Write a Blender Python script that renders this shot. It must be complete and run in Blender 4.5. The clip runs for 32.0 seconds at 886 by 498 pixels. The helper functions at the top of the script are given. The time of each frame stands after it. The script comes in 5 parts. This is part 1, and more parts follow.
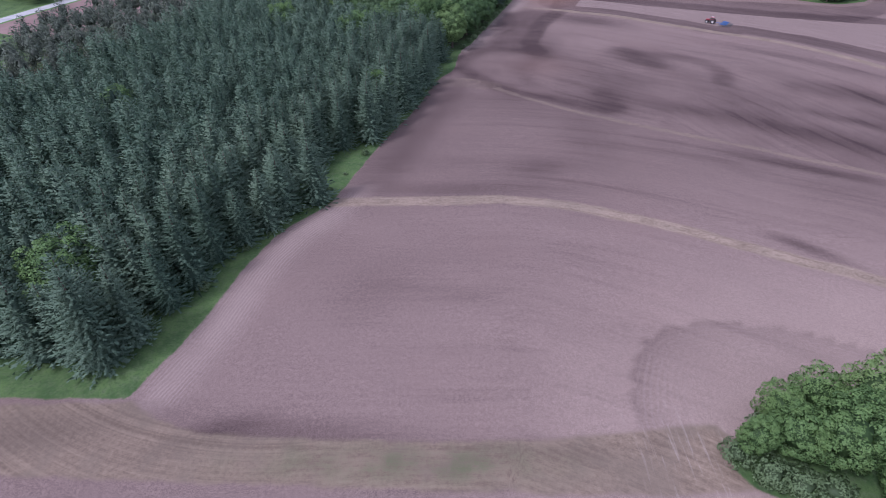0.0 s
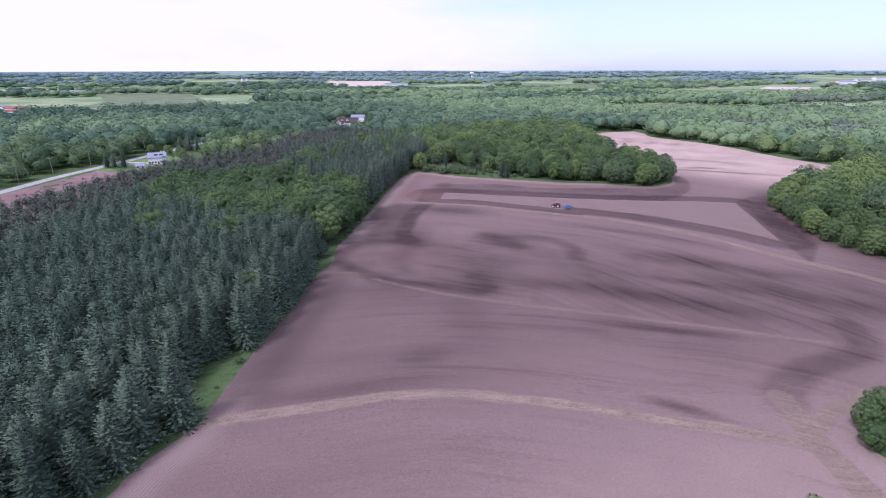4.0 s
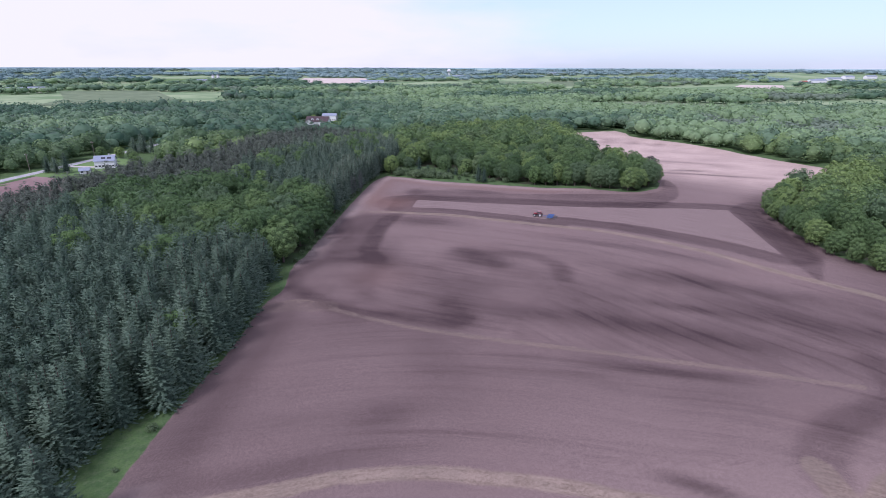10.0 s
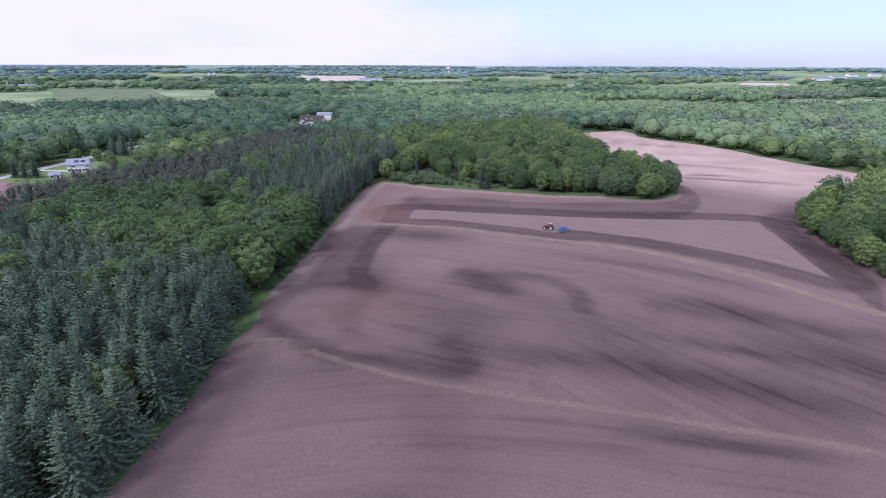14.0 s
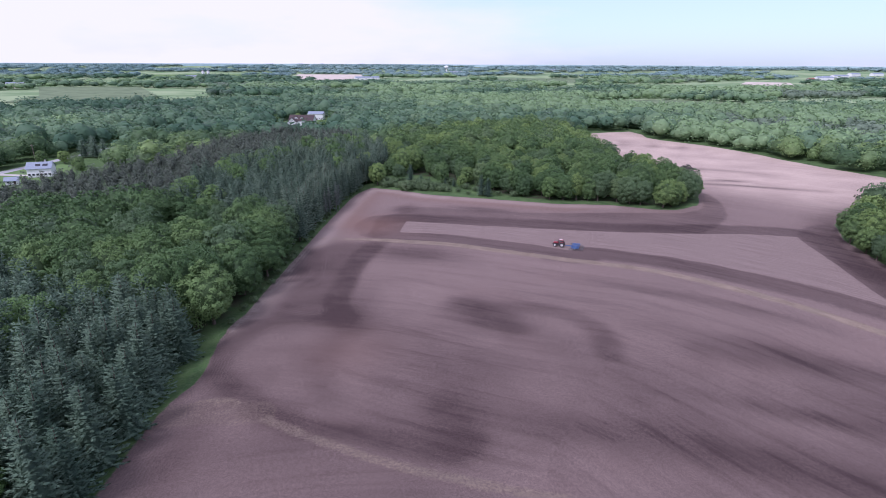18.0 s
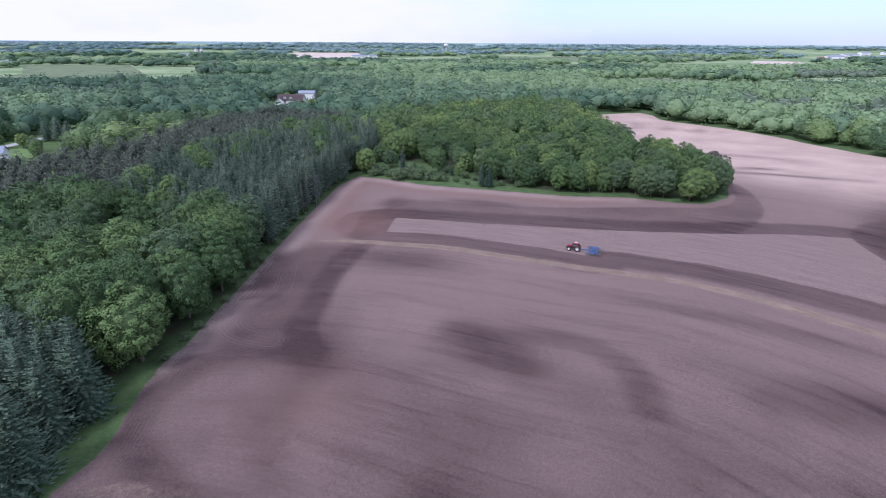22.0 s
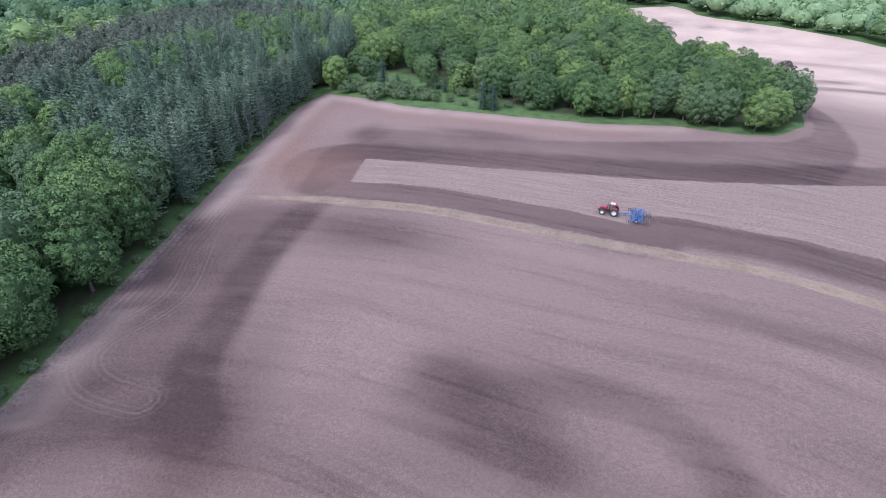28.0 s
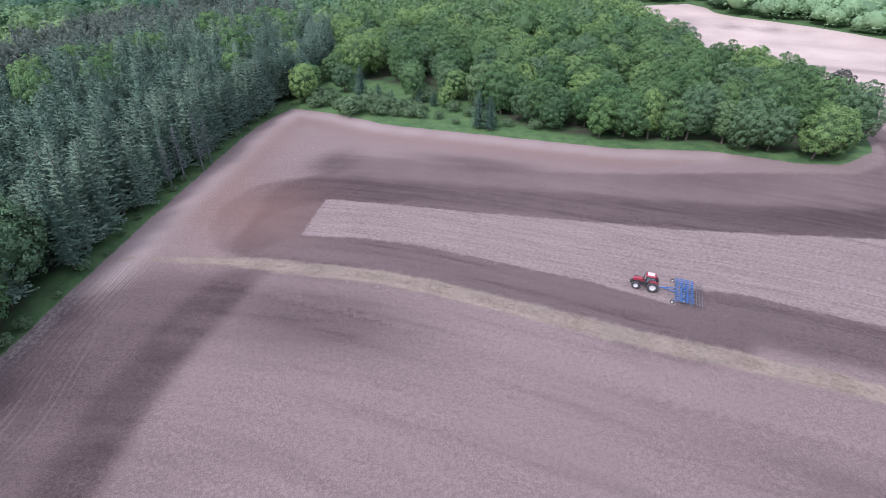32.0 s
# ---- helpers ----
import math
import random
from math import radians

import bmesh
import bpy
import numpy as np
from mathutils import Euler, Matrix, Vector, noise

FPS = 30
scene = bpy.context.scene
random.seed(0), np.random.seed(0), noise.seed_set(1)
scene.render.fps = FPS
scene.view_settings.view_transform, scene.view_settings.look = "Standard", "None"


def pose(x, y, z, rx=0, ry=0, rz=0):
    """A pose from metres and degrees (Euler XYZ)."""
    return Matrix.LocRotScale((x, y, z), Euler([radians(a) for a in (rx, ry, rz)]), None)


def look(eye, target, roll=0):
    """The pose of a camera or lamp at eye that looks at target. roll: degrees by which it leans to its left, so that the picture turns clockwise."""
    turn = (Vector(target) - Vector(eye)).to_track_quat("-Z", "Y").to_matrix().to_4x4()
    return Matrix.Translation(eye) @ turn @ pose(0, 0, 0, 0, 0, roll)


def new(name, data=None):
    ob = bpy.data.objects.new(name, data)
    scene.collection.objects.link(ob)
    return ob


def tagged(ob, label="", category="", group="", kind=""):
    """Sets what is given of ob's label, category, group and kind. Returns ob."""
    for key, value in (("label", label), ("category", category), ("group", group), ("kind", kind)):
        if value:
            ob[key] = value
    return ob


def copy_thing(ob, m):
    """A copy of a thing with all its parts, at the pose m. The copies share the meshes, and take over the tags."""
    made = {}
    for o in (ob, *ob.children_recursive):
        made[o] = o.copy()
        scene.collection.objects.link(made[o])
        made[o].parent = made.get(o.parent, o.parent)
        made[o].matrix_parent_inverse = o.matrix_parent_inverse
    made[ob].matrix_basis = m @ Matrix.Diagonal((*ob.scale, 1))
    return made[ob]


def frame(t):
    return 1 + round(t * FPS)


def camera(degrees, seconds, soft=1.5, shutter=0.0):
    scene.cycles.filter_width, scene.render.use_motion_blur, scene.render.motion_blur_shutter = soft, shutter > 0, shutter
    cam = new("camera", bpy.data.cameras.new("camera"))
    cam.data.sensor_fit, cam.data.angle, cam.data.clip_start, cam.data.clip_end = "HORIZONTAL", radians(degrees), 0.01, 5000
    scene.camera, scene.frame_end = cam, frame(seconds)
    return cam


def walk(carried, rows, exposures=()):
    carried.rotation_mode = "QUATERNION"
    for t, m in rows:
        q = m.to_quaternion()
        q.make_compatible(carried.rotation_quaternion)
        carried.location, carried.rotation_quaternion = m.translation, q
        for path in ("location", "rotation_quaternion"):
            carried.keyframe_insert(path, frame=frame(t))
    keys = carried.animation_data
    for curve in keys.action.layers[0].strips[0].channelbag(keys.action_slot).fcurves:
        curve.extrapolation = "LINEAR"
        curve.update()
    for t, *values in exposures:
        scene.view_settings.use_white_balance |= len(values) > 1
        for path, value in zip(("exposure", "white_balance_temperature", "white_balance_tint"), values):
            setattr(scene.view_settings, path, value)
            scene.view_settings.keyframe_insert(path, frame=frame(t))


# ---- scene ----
cam = camera(79.3, 32.0, 0.85)
METRES, EYE, TILT, LEAN, TURN = 195.0, 61.94, -37.3, 0.3, 0.0
ROWS = [
    (0.0, 0.0, 0.0, 0.0, 0.0, 0.0, -0.0),
    (0.5, 0.0002, -0.0003, 0.0019, -0.03, 0.0, -0.01),
    (1.0, 0.0005, -0.0005, 0.0049, -0.07, 0.29, -0.03),
    (1.5, 0.002, -0.0001, 0.0077, -0.44, 0.89, 0.29),
    (2.0, 0.0024, 0.001, 0.0111, -1.77, 3.19, 1.21),
    (2.5, 0.004, 0.002, 0.0139, -3.05, 6.32, 2.18),
    (3.0, 0.0057, 0.0032, 0.0174, -5.56, 10.63, 4.0),
    (3.5, 0.0075, 0.004, 0.02, -8.8, 14.84, 6.41),
    (4.0, 0.009, 0.006, 0.0206, -10.57, 17.99, 7.72),
    (4.5, 0.0118, 0.0084, 0.0224, -11.43, 17.84, 8.34),
    (6.5, 0.0286, 0.028, 0.0374, -12.26, 17.62, 8.84),
    (7.0, 0.0322, 0.0359, 0.0431, -12.3, 17.59, 8.86),
    (7.5, 0.0355, 0.0449, 0.0496, -12.34, 17.57, 8.85),
    (8.0, 0.039, 0.0546, 0.0567, -12.39, 17.55, 8.86),
    (8.5, 0.0422, 0.065, 0.0644, -12.43, 17.54, 8.87),
    (9.0, 0.0458, 0.0759, 0.0723, -12.45, 17.51, 8.9),
    (9.5, 0.0493, 0.0875, 0.0808, -12.5, 17.47, 8.9),
    (10.0, 0.0527, 0.0994, 0.0898, -12.56, 17.44, 8.9),
    (10.5, 0.0566, 0.1117, 0.0988, -12.6, 17.42, 8.9),
    (11.0, 0.0604, 0.1241, 0.1081, -12.62, 17.38, 8.94),
    (11.5, 0.0644, 0.1369, 0.1176, -12.65, 17.34, 8.93),
    (12.0, 0.0685, 0.1499, 0.127, -12.66, 17.3, 8.94),
    (12.5, 0.0728, 0.1631, 0.1363, -12.64, 17.27, 8.94),
    (13.0, 0.0772, 0.1763, 0.1454, -12.63, 17.26, 8.94),
    (13.5, 0.082, 0.1896, 0.1547, -12.64, 17.23, 8.91),
    (14.0, 0.0868, 0.2032, 0.1639, -12.64, 17.21, 8.91),
    (14.5, 0.0921, 0.2171, 0.173, -12.64, 17.21, 8.88),
    (16.5, 0.1118, 0.2762, 0.2107, -12.83, 17.13, 9.01),
    (17.0, 0.1177, 0.2907, 0.22, -12.83, 17.13, 8.99),
    (17.5, 0.1239, 0.3055, 0.2295, -12.83, 17.12, 8.97),
    (18.0, 0.1301, 0.3204, 0.2391, -12.85, 17.1, 8.96),
    (18.5, 0.1367, 0.336, 0.2485, -12.84, 17.1, 8.96),
    (19.0, 0.1427, 0.3505, 0.2576, -12.87, 17.09, 8.96),
    (19.5, 0.1493, 0.3662, 0.2672, -12.86, 17.1, 8.97),
    (20.0, 0.1557, 0.3817, 0.2768, -12.87, 17.09, 8.95),
    (20.5, 0.162, 0.3973, 0.286, -12.85, 17.07, 8.94),
    (21.0, 0.168, 0.4127, 0.2955, -12.87, 16.67, 8.91),
    (21.5, 0.1739, 0.4284, 0.3049, -12.88, 15.9, 8.9),
    (22.0, 0.1801, 0.4439, 0.3141, -12.88, 15.09, 8.89),
    (22.5, 0.1864, 0.4595, 0.3236, -12.88, 14.27, 8.87),
    (23.0, 0.1925, 0.4751, 0.3332, -12.87, 13.45, 8.84),
    (23.5, 0.1987, 0.491, 0.3427, -12.88, 12.63, 8.86),
    (24.0, 0.2055, 0.5069, 0.3522, -12.85, 11.74, 8.86),
    (24.5, 0.2121, 0.5232, 0.3618, -12.84, 10.91, 8.82),
    (25.0, 0.2193, 0.5394, 0.3716, -12.8, 10.05, 8.8),
    (25.5, 0.2266, 0.5559, 0.3816, -12.81, 9.17, 8.8),
    (26.0, 0.2343, 0.5726, 0.3916, -12.76, 8.32, 8.81),
    (26.5, 0.2419, 0.5898, 0.4018, -12.75, 7.45, 8.8),
    (28.5, 0.2747, 0.6585, 0.4436, -12.65, 4.62, 8.79),
    (29.0, 0.2831, 0.6754, 0.454, -12.61, 4.66, 8.78),
    (29.5, 0.2912, 0.6926, 0.4644, -12.62, 4.66, 8.76),
    (30.0, 0.2994, 0.7101, 0.4742, -12.61, 4.66, 8.75),
    (30.5, 0.3075, 0.7274, 0.4839, -12.59, 4.66, 8.73),
    (31.0, 0.3155, 0.7448, 0.4934, -12.57, 4.68, 8.74),
    (31.5, 0.3233, 0.7623, 0.5026, -12.57, 4.7, 8.75),
    (32.0, 0.3311, 0.7793, 0.5129, -12.54, 4.71, 8.76),
]
walk(cam, [(t, pose(0, 0, EYE, TILT, LEAN, TURN) @ pose(METRES * x, METRES * y, METRES * z, 90 + pitch, roll, yaw)) for t, x, y, z, yaw, pitch, roll in ROWS], [(0.0, 0.16, 5370, 27), (1.0, 0.34, 5390, 26), (2.0, 0.37, 5350, 26), (3.0, 0.42, 5200, 27), (4.0, 0.16, 5440, 36), (7.0, 0.04, 5450, 31), (20.0, 0.07, 5390, 29), (22.0, 0.12, 5350, 26), (23.0, 0.32, 5320, 23), (24.0, 0.44, 5320, 22), (25.0, 0.57, 5310, 21), (26.0, 0.6, 5330, 19), (32.0, 0.6, 5320, 17)])

U = 1.147  # one unit of the field plan, in metres


def plan(*pts):
    return np.array(pts, float) * U


# ---- world, sun, exposure ----
SUN_EL, SUN_AZ = 52.0, 238.0  # the sun stands in the south-west, thinly veiled
to_sun = Vector((math.sin(radians(SUN_AZ)) * math.cos(radians(SUN_EL)), math.cos(radians(SUN_AZ)) * math.cos(radians(SUN_EL)), math.sin(radians(SUN_EL))))
sun_data = bpy.data.lights.new("sun", "SUN")
sun_data.energy, sun_data.angle, sun_data.color = 2.35, radians(12.0), (1.0, 0.95, 0.88)
sun = new("sun", sun_data)
sun.matrix_world = look(to_sun * 900, (0, 0, 0))

world = bpy.data.worlds.new("sky")
scene.world = world
world.use_nodes = True
wn, wl = world.node_tree.nodes, world.node_tree.links
wn.clear()
w_out, w_bg, w_sky = wn.new("ShaderNodeOutputWorld"), wn.new("ShaderNodeBackground"), wn.new("ShaderNodeTexSky")
w_sky.sky_type, w_sky.sun_disc = "NISHITA", False
w_sky.sun_elevation, w_sky.sun_rotation = radians(SUN_EL), radians(SUN_AZ)
w_sky.air_density, w_sky.dust_density, w_sky.ozone_density = 1.0, 1.0, 2.5
w_co, w_map, w_noise, w_ramp, w_mix = (wn.new("ShaderNodeTexCoord"), wn.new("ShaderNodeMapping"), wn.new("ShaderNodeTexNoise"),
                                       wn.new("ShaderNodeValToRGB"), wn.new("ShaderNodeMix"))
w_map.inputs["Scale"].default_value = (0.8, 0.8, 3.2)
w_map.inputs["Location"].default_value = (1.3, 0.4, 0.2)
w_noise.inputs["Scale"].default_value, w_noise.inputs["Detail"].default_value, w_noise.inputs["Roughness"].default_value = 1.6, 6.0, 0.55
w_ramp.color_ramp.elements[0].position, w_ramp.color_ramp.elements[1].position = 0.34, 0.55
w_ramp.color_ramp.elements[0].color = (0.5, 0.5, 0.5, 1)
w_split, w_bank = wn.new("ShaderNodeSeparateXYZ"), wn.new("ShaderNodeMath")  # the cloud bank thickens towards the west
w_bank.operation = "MULTIPLY_ADD"
w_bank.inputs[1].default_value = -0.22
w_mix.data_type = "RGBA"
w_up, w_cloud = wn.new("ShaderNodeMapRange"), wn.new("ShaderNodeMix")  # cloud, brighter overhead than low down, in the sky texture's units
w_cloud.data_type = "RGBA"
w_up.inputs["From Min"].default_value, w_up.inputs["From Max"].default_value = 0.12, 0.4
w_cloud.inputs["A"].default_value, w_cloud.inputs["B"].default_value = (7.95, 7.6, 7.55, 1), (8.4, 7.95, 8.1, 1)
wl.new(w_split.outputs["Z"], w_up.inputs["Value"])
wl.new(w_up.outputs["Result"], w_cloud.inputs["Factor"])
wl.new(w_cloud.outputs["Result"], w_mix.inputs["B"])
wl.new(w_co.outputs["Generated"], w_map.inputs["Vector"])
wl.new(w_map.outputs["Vector"], w_noise.inputs["Vector"])
wl.new(w_co.outputs["Generated"], w_split.inputs[0])
wl.new(w_split.outputs["X"], w_bank.inputs[0])
wl.new(w_noise.outputs["Fac"], w_bank.inputs[2])
w_low, w_veil, w_sum = wn.new("ShaderNodeMath"), wn.new("ShaderNodeMath"), wn.new("ShaderNodeMath")  # and low over the horizon
w_low.operation, w_veil.operation, w_sum.operation = "MULTIPLY_ADD", "MAXIMUM", "ADD"
w_low.inputs[1].default_value, w_low.inputs[2].default_value, w_veil.inputs[1].default_value = -0.9, 0.09, 0.0
wl.new(w_split.outputs["Z"], w_low.inputs[0])
wl.new(w_low.outputs[0], w_veil.inputs[0])
wl.new(w_veil.outputs[0], w_sum.inputs[0])
wl.new(w_bank.outputs[0], w_sum.inputs[1])
wl.new(w_sum.outputs[0], w_ramp.inputs["Fac"])
wl.new(w_ramp.outputs["Color"], w_mix.inputs["Factor"])
w_tone = wn.new("ShaderNodeMix")
w_tone.data_type, w_tone.blend_type = "RGBA", "MULTIPLY"
w_tone.inputs["Factor"].default_value = 1.0
w_tone.inputs["B"].default_value = (0.98, 1.3, 1.3, 1)  # clean early-summer air after rain
wl.new(w_sky.outputs["Color"], w_tone.inputs["A"])
wl.new(w_tone.outputs["Result"], w_mix.inputs["A"])
wl.new(w_mix.outputs["Result"], w_bg.inputs["Color"])
w_bg.inputs["Strength"].default_value = 0.118
wl.new(w_bg.outputs["Background"], w_out.inputs["Surface"])


# ---- materials ----
class Nodes:
    """A small hand for writing node materials."""

    def __init__(self, name, rough=0.9, spec=0.2):
        self.mat = bpy.data.materials.new(name)
        self.mat.use_nodes = True
        self.n, self.l = self.mat.node_tree.nodes, self.mat.node_tree.links
        self.bsdf = self.n["Principled BSDF"]
        self.bsdf.inputs["Roughness"].default_value = rough
        self.bsdf.inputs["Specular IOR Level"].default_value = spec

    def put(self, socket, value):
        if isinstance(value, bpy.types.NodeSocket):
            self.l.new(value, socket)
        elif socket.type == "RGBA" and len(value) == 3:
            socket.default_value = (*value, 1)
        else:
            socket.default_value = value

    def math(self, op, a, b=0.0, clamp=False):
        m = self.n.new("ShaderNodeMath")
        m.operation, m.use_clamp = op, clamp
        self.put(m.inputs[0], a)
        self.put(m.inputs[1], b)
        return m.outputs[0]

    def step(self, x, lo, hi):
        m = self.n.new("ShaderNodeMapRange")
        m.interpolation_type = "SMOOTHSTEP"
        self.put(m.inputs["Value"], x)
        m.inputs["From Min"].default_value, m.inputs["From Max"].default_value = lo, hi
        return m.outputs["Result"]

    def mix(self, f, a, b, mode="MIX"):
        m = self.n.new("ShaderNodeMix")
        m.data_type, m.blend_type = "RGBA", mode
        self.put(m.inputs["Factor"], f)
        self.put(m.inputs["A"], a)
        self.put(m.inputs["B"], b)
        return m.outputs["Result"]

    def attr(self, name, out="Fac"):
        a = self.n.new("ShaderNodeAttribute")
        a.attribute_name = name
        return a.outputs[out]

    def place(self, scale=(1, 1, 1), vector=None, kind="Object"):
        m = self.n.new("ShaderNodeMapping")
        m.inputs["Scale"].default_value = scale
        self.l.new(vector if vector else self.n.new("ShaderNodeTexCoord").outputs[kind], m.inputs["Vector"])
        return m.outputs["Vector"]

    def noise(self, scale, detail=4.0, rough=0.55, vector=None, lift=0.0):
        t = self.n.new("ShaderNodeTexNoise")
        t.inputs["Scale"].default_value, t.inputs["Detail"].default_value, t.inputs["Roughness"].default_value = scale, detail, rough
        t.inputs["Distortion"].default_value = lift
        if vector is None:
            vector = self.n.new("ShaderNodeTexCoord").outputs["Object"]
        self.l.new(vector, t.inputs["Vector"])
        return t.outputs["Fac"]

    def random(self):
        return self.n.new("ShaderNodeObjectInfo").outputs["Random"]

    def island(self):
        return self.n.new("ShaderNodeNewGeometry").outputs["Random Per Island"]

    def bump(self, height, strength=0.5, distance=0.1):
        b = self.n.new("ShaderNodeBump")
        b.inputs["Strength"].default_value, b.inputs["Distance"].default_value = strength, distance
        self.l.new(height, b.inputs["Height"])
        self.l.new(b.outputs["Normal"], self.bsdf.inputs["Normal"])

    def done(self, colour):
        self.put(self.bsdf.inputs["Base Color"], colour)
        return self.mat


def plain_mat(name, colour, rough=0.6, metal=0.0, spread=0.12, scale=3.0):
    """Paint, rubber, metal: one colour with wear and dust at two scales."""
    k = Nodes(name, rough, 0.4)
    k.bsdf.inputs["Metallic"].default_value = metal
    dull = tuple(c * (1 - 2 * spread) + 0.02 for c in colour)
    grain = k.math("ADD", k.math("MULTIPLY", k.noise(scale, 5), 0.6), k.math("MULTIPLY", k.noise(scale * 9, 3), 0.4))
    return k.done(k.mix(k.step(grain, 0.35, 0.65), dull, colour))


def leaf_mat(name, dark, light, near, warm=None, own=0.4, single=0.3, patchy=0.55):
    """Foliage: tint by tree (object or stored), by spray, and by patches in the crown; shade inside the crown is put
    into the colour.
    """
    k = Nodes(name, 0.6, 0.25)
    tree = k.random() if near else k.attr("tint")
    patch = k.noise(0.45, 3.0)
    f = k.math("ADD", k.math("MULTIPLY", tree, own), k.math("MULTIPLY", k.island(), single))
    f = k.math("ADD", f, k.math("MULTIPLY", k.math("SUBTRACT", patch, 0.42), patchy), True)
    col = k.mix(f, dark, light)
    if warm:
        col = k.mix(k.math("MULTIPLY", k.step(tree, 0.62, 1.0), 0.5), col, warm)
        dull = k.step(k.math("FRACT", k.math("MULTIPLY", tree, 7.3)), 0.74, 0.94)  # a grey-green kind here and there
        col = k.mix(k.math("MULTIPLY", dull, 0.5), col, (0.125, 0.185, 0.118))
    # shade within the crown, painted as a darker leaf colour
    col = k.mix(k.attr("crown_shade"), col, k.mix(k.noise(1.5, 3), tuple(c * 0.3 for c in dark), tuple(c * 0.75 for c in dark)))
    k.put(k.bsdf.inputs["Base Color"], col)
    thin = k.n.new("ShaderNodeBsdfTranslucent")
    k.put(thin.inputs["Color"], col)
    both = k.n.new("ShaderNodeMixShader")
    both.inputs["Fac"].default_value = 0.28
    k.l.new(k.bsdf.outputs[0], both.inputs[1])
    k.l.new(thin.outputs[0], both.inputs[2])
    k.l.new(both.outputs[0], k.n["Material Output"].inputs["Surface"])
    return k.mat


SPRUCE = ((0.062, 0.116, 0.077), (0.21, 0.297, 0.198))
DARK_SPRUCE = ((0.08, 0.138, 0.092), (0.258, 0.33, 0.225))
BROAD = ((0.072, 0.142, 0.054), (0.224, 0.334, 0.118), (0.28, 0.385, 0.112))
# far leaves: paler and bluer than BROAD, distance haze mixed into the colour
FAR_HAZED = ((0.073, 0.152, 0.09), (0.252, 0.378, 0.202), (0.31, 0.44, 0.195))
PINE = ((0.098, 0.125, 0.092), (0.2, 0.232, 0.172))
SHRUB = ((0.12, 0.18, 0.085), (0.20, 0.28, 0.135))
m_tall = leaf_mat("dark_spruce_needles", *DARK_SPRUCE, True, None, 0.56)
m_tall_far = leaf_mat("dark_spruce_needles_wood", *DARK_SPRUCE, False, None, 0.56)
m_spruce, m_spruce_far = leaf_mat("spruce_needles", *SPRUCE, True, None, 0.56), leaf_mat("spruce_needles_wood", *SPRUCE, False, None, 0.56)
m_broad, m_broad_far = leaf_mat("broad_leaves", *BROAD[:2], True, BROAD[2], 0.58), leaf_mat("broad_leaves_wood", *BROAD[:2], False, BROAD[2], 0.58)
m_band, m_band_far = leaf_mat("deep_green_leaves", (0.06, 0.122, 0.046), (0.176, 0.28, 0.1), True, (0.196, 0.296, 0.102), 0.5), leaf_mat("deep_green_leaves_wood", (0.06, 0.122, 0.046), (0.176, 0.28, 0.1), False, (0.196, 0.296, 0.102), 0.5)
m_mid = leaf_mat("middle_leaves", (0.062, 0.128, 0.058), (0.232, 0.345, 0.142), False, (0.3, 0.415, 0.135), 0.85, 0.14, 0.3)
m_far = leaf_mat("hazed_far_leaves", *FAR_HAZED[:2], False, FAR_HAZED[2], 0.85, 0.12, 0.25)
# blue haze of the distance put into the leaf colour
m_distant = leaf_mat("hazed_distant_leaves", (0.165, 0.275, 0.27), (0.32, 0.445, 0.425), False, None, 0.8, 0.12, 0.2)
m_pine_far = leaf_mat("sparse_pine_needles", *PINE, False)
m_shrub = leaf_mat("shrub_leaves", *SHRUB, True)
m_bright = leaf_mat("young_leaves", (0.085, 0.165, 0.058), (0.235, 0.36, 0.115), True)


def bark_mat():
    k = Nodes("bark", 0.9)
    v = k.place((1, 1, 0.2))
    g = k.noise(9.0, 5, vector=v)
    k.bump(g, 0.6, 0.05)
    return k.done(k.mix(g, (0.06, 0.045, 0.035), (0.19, 0.155, 0.13)))


m_bark = bark_mat()


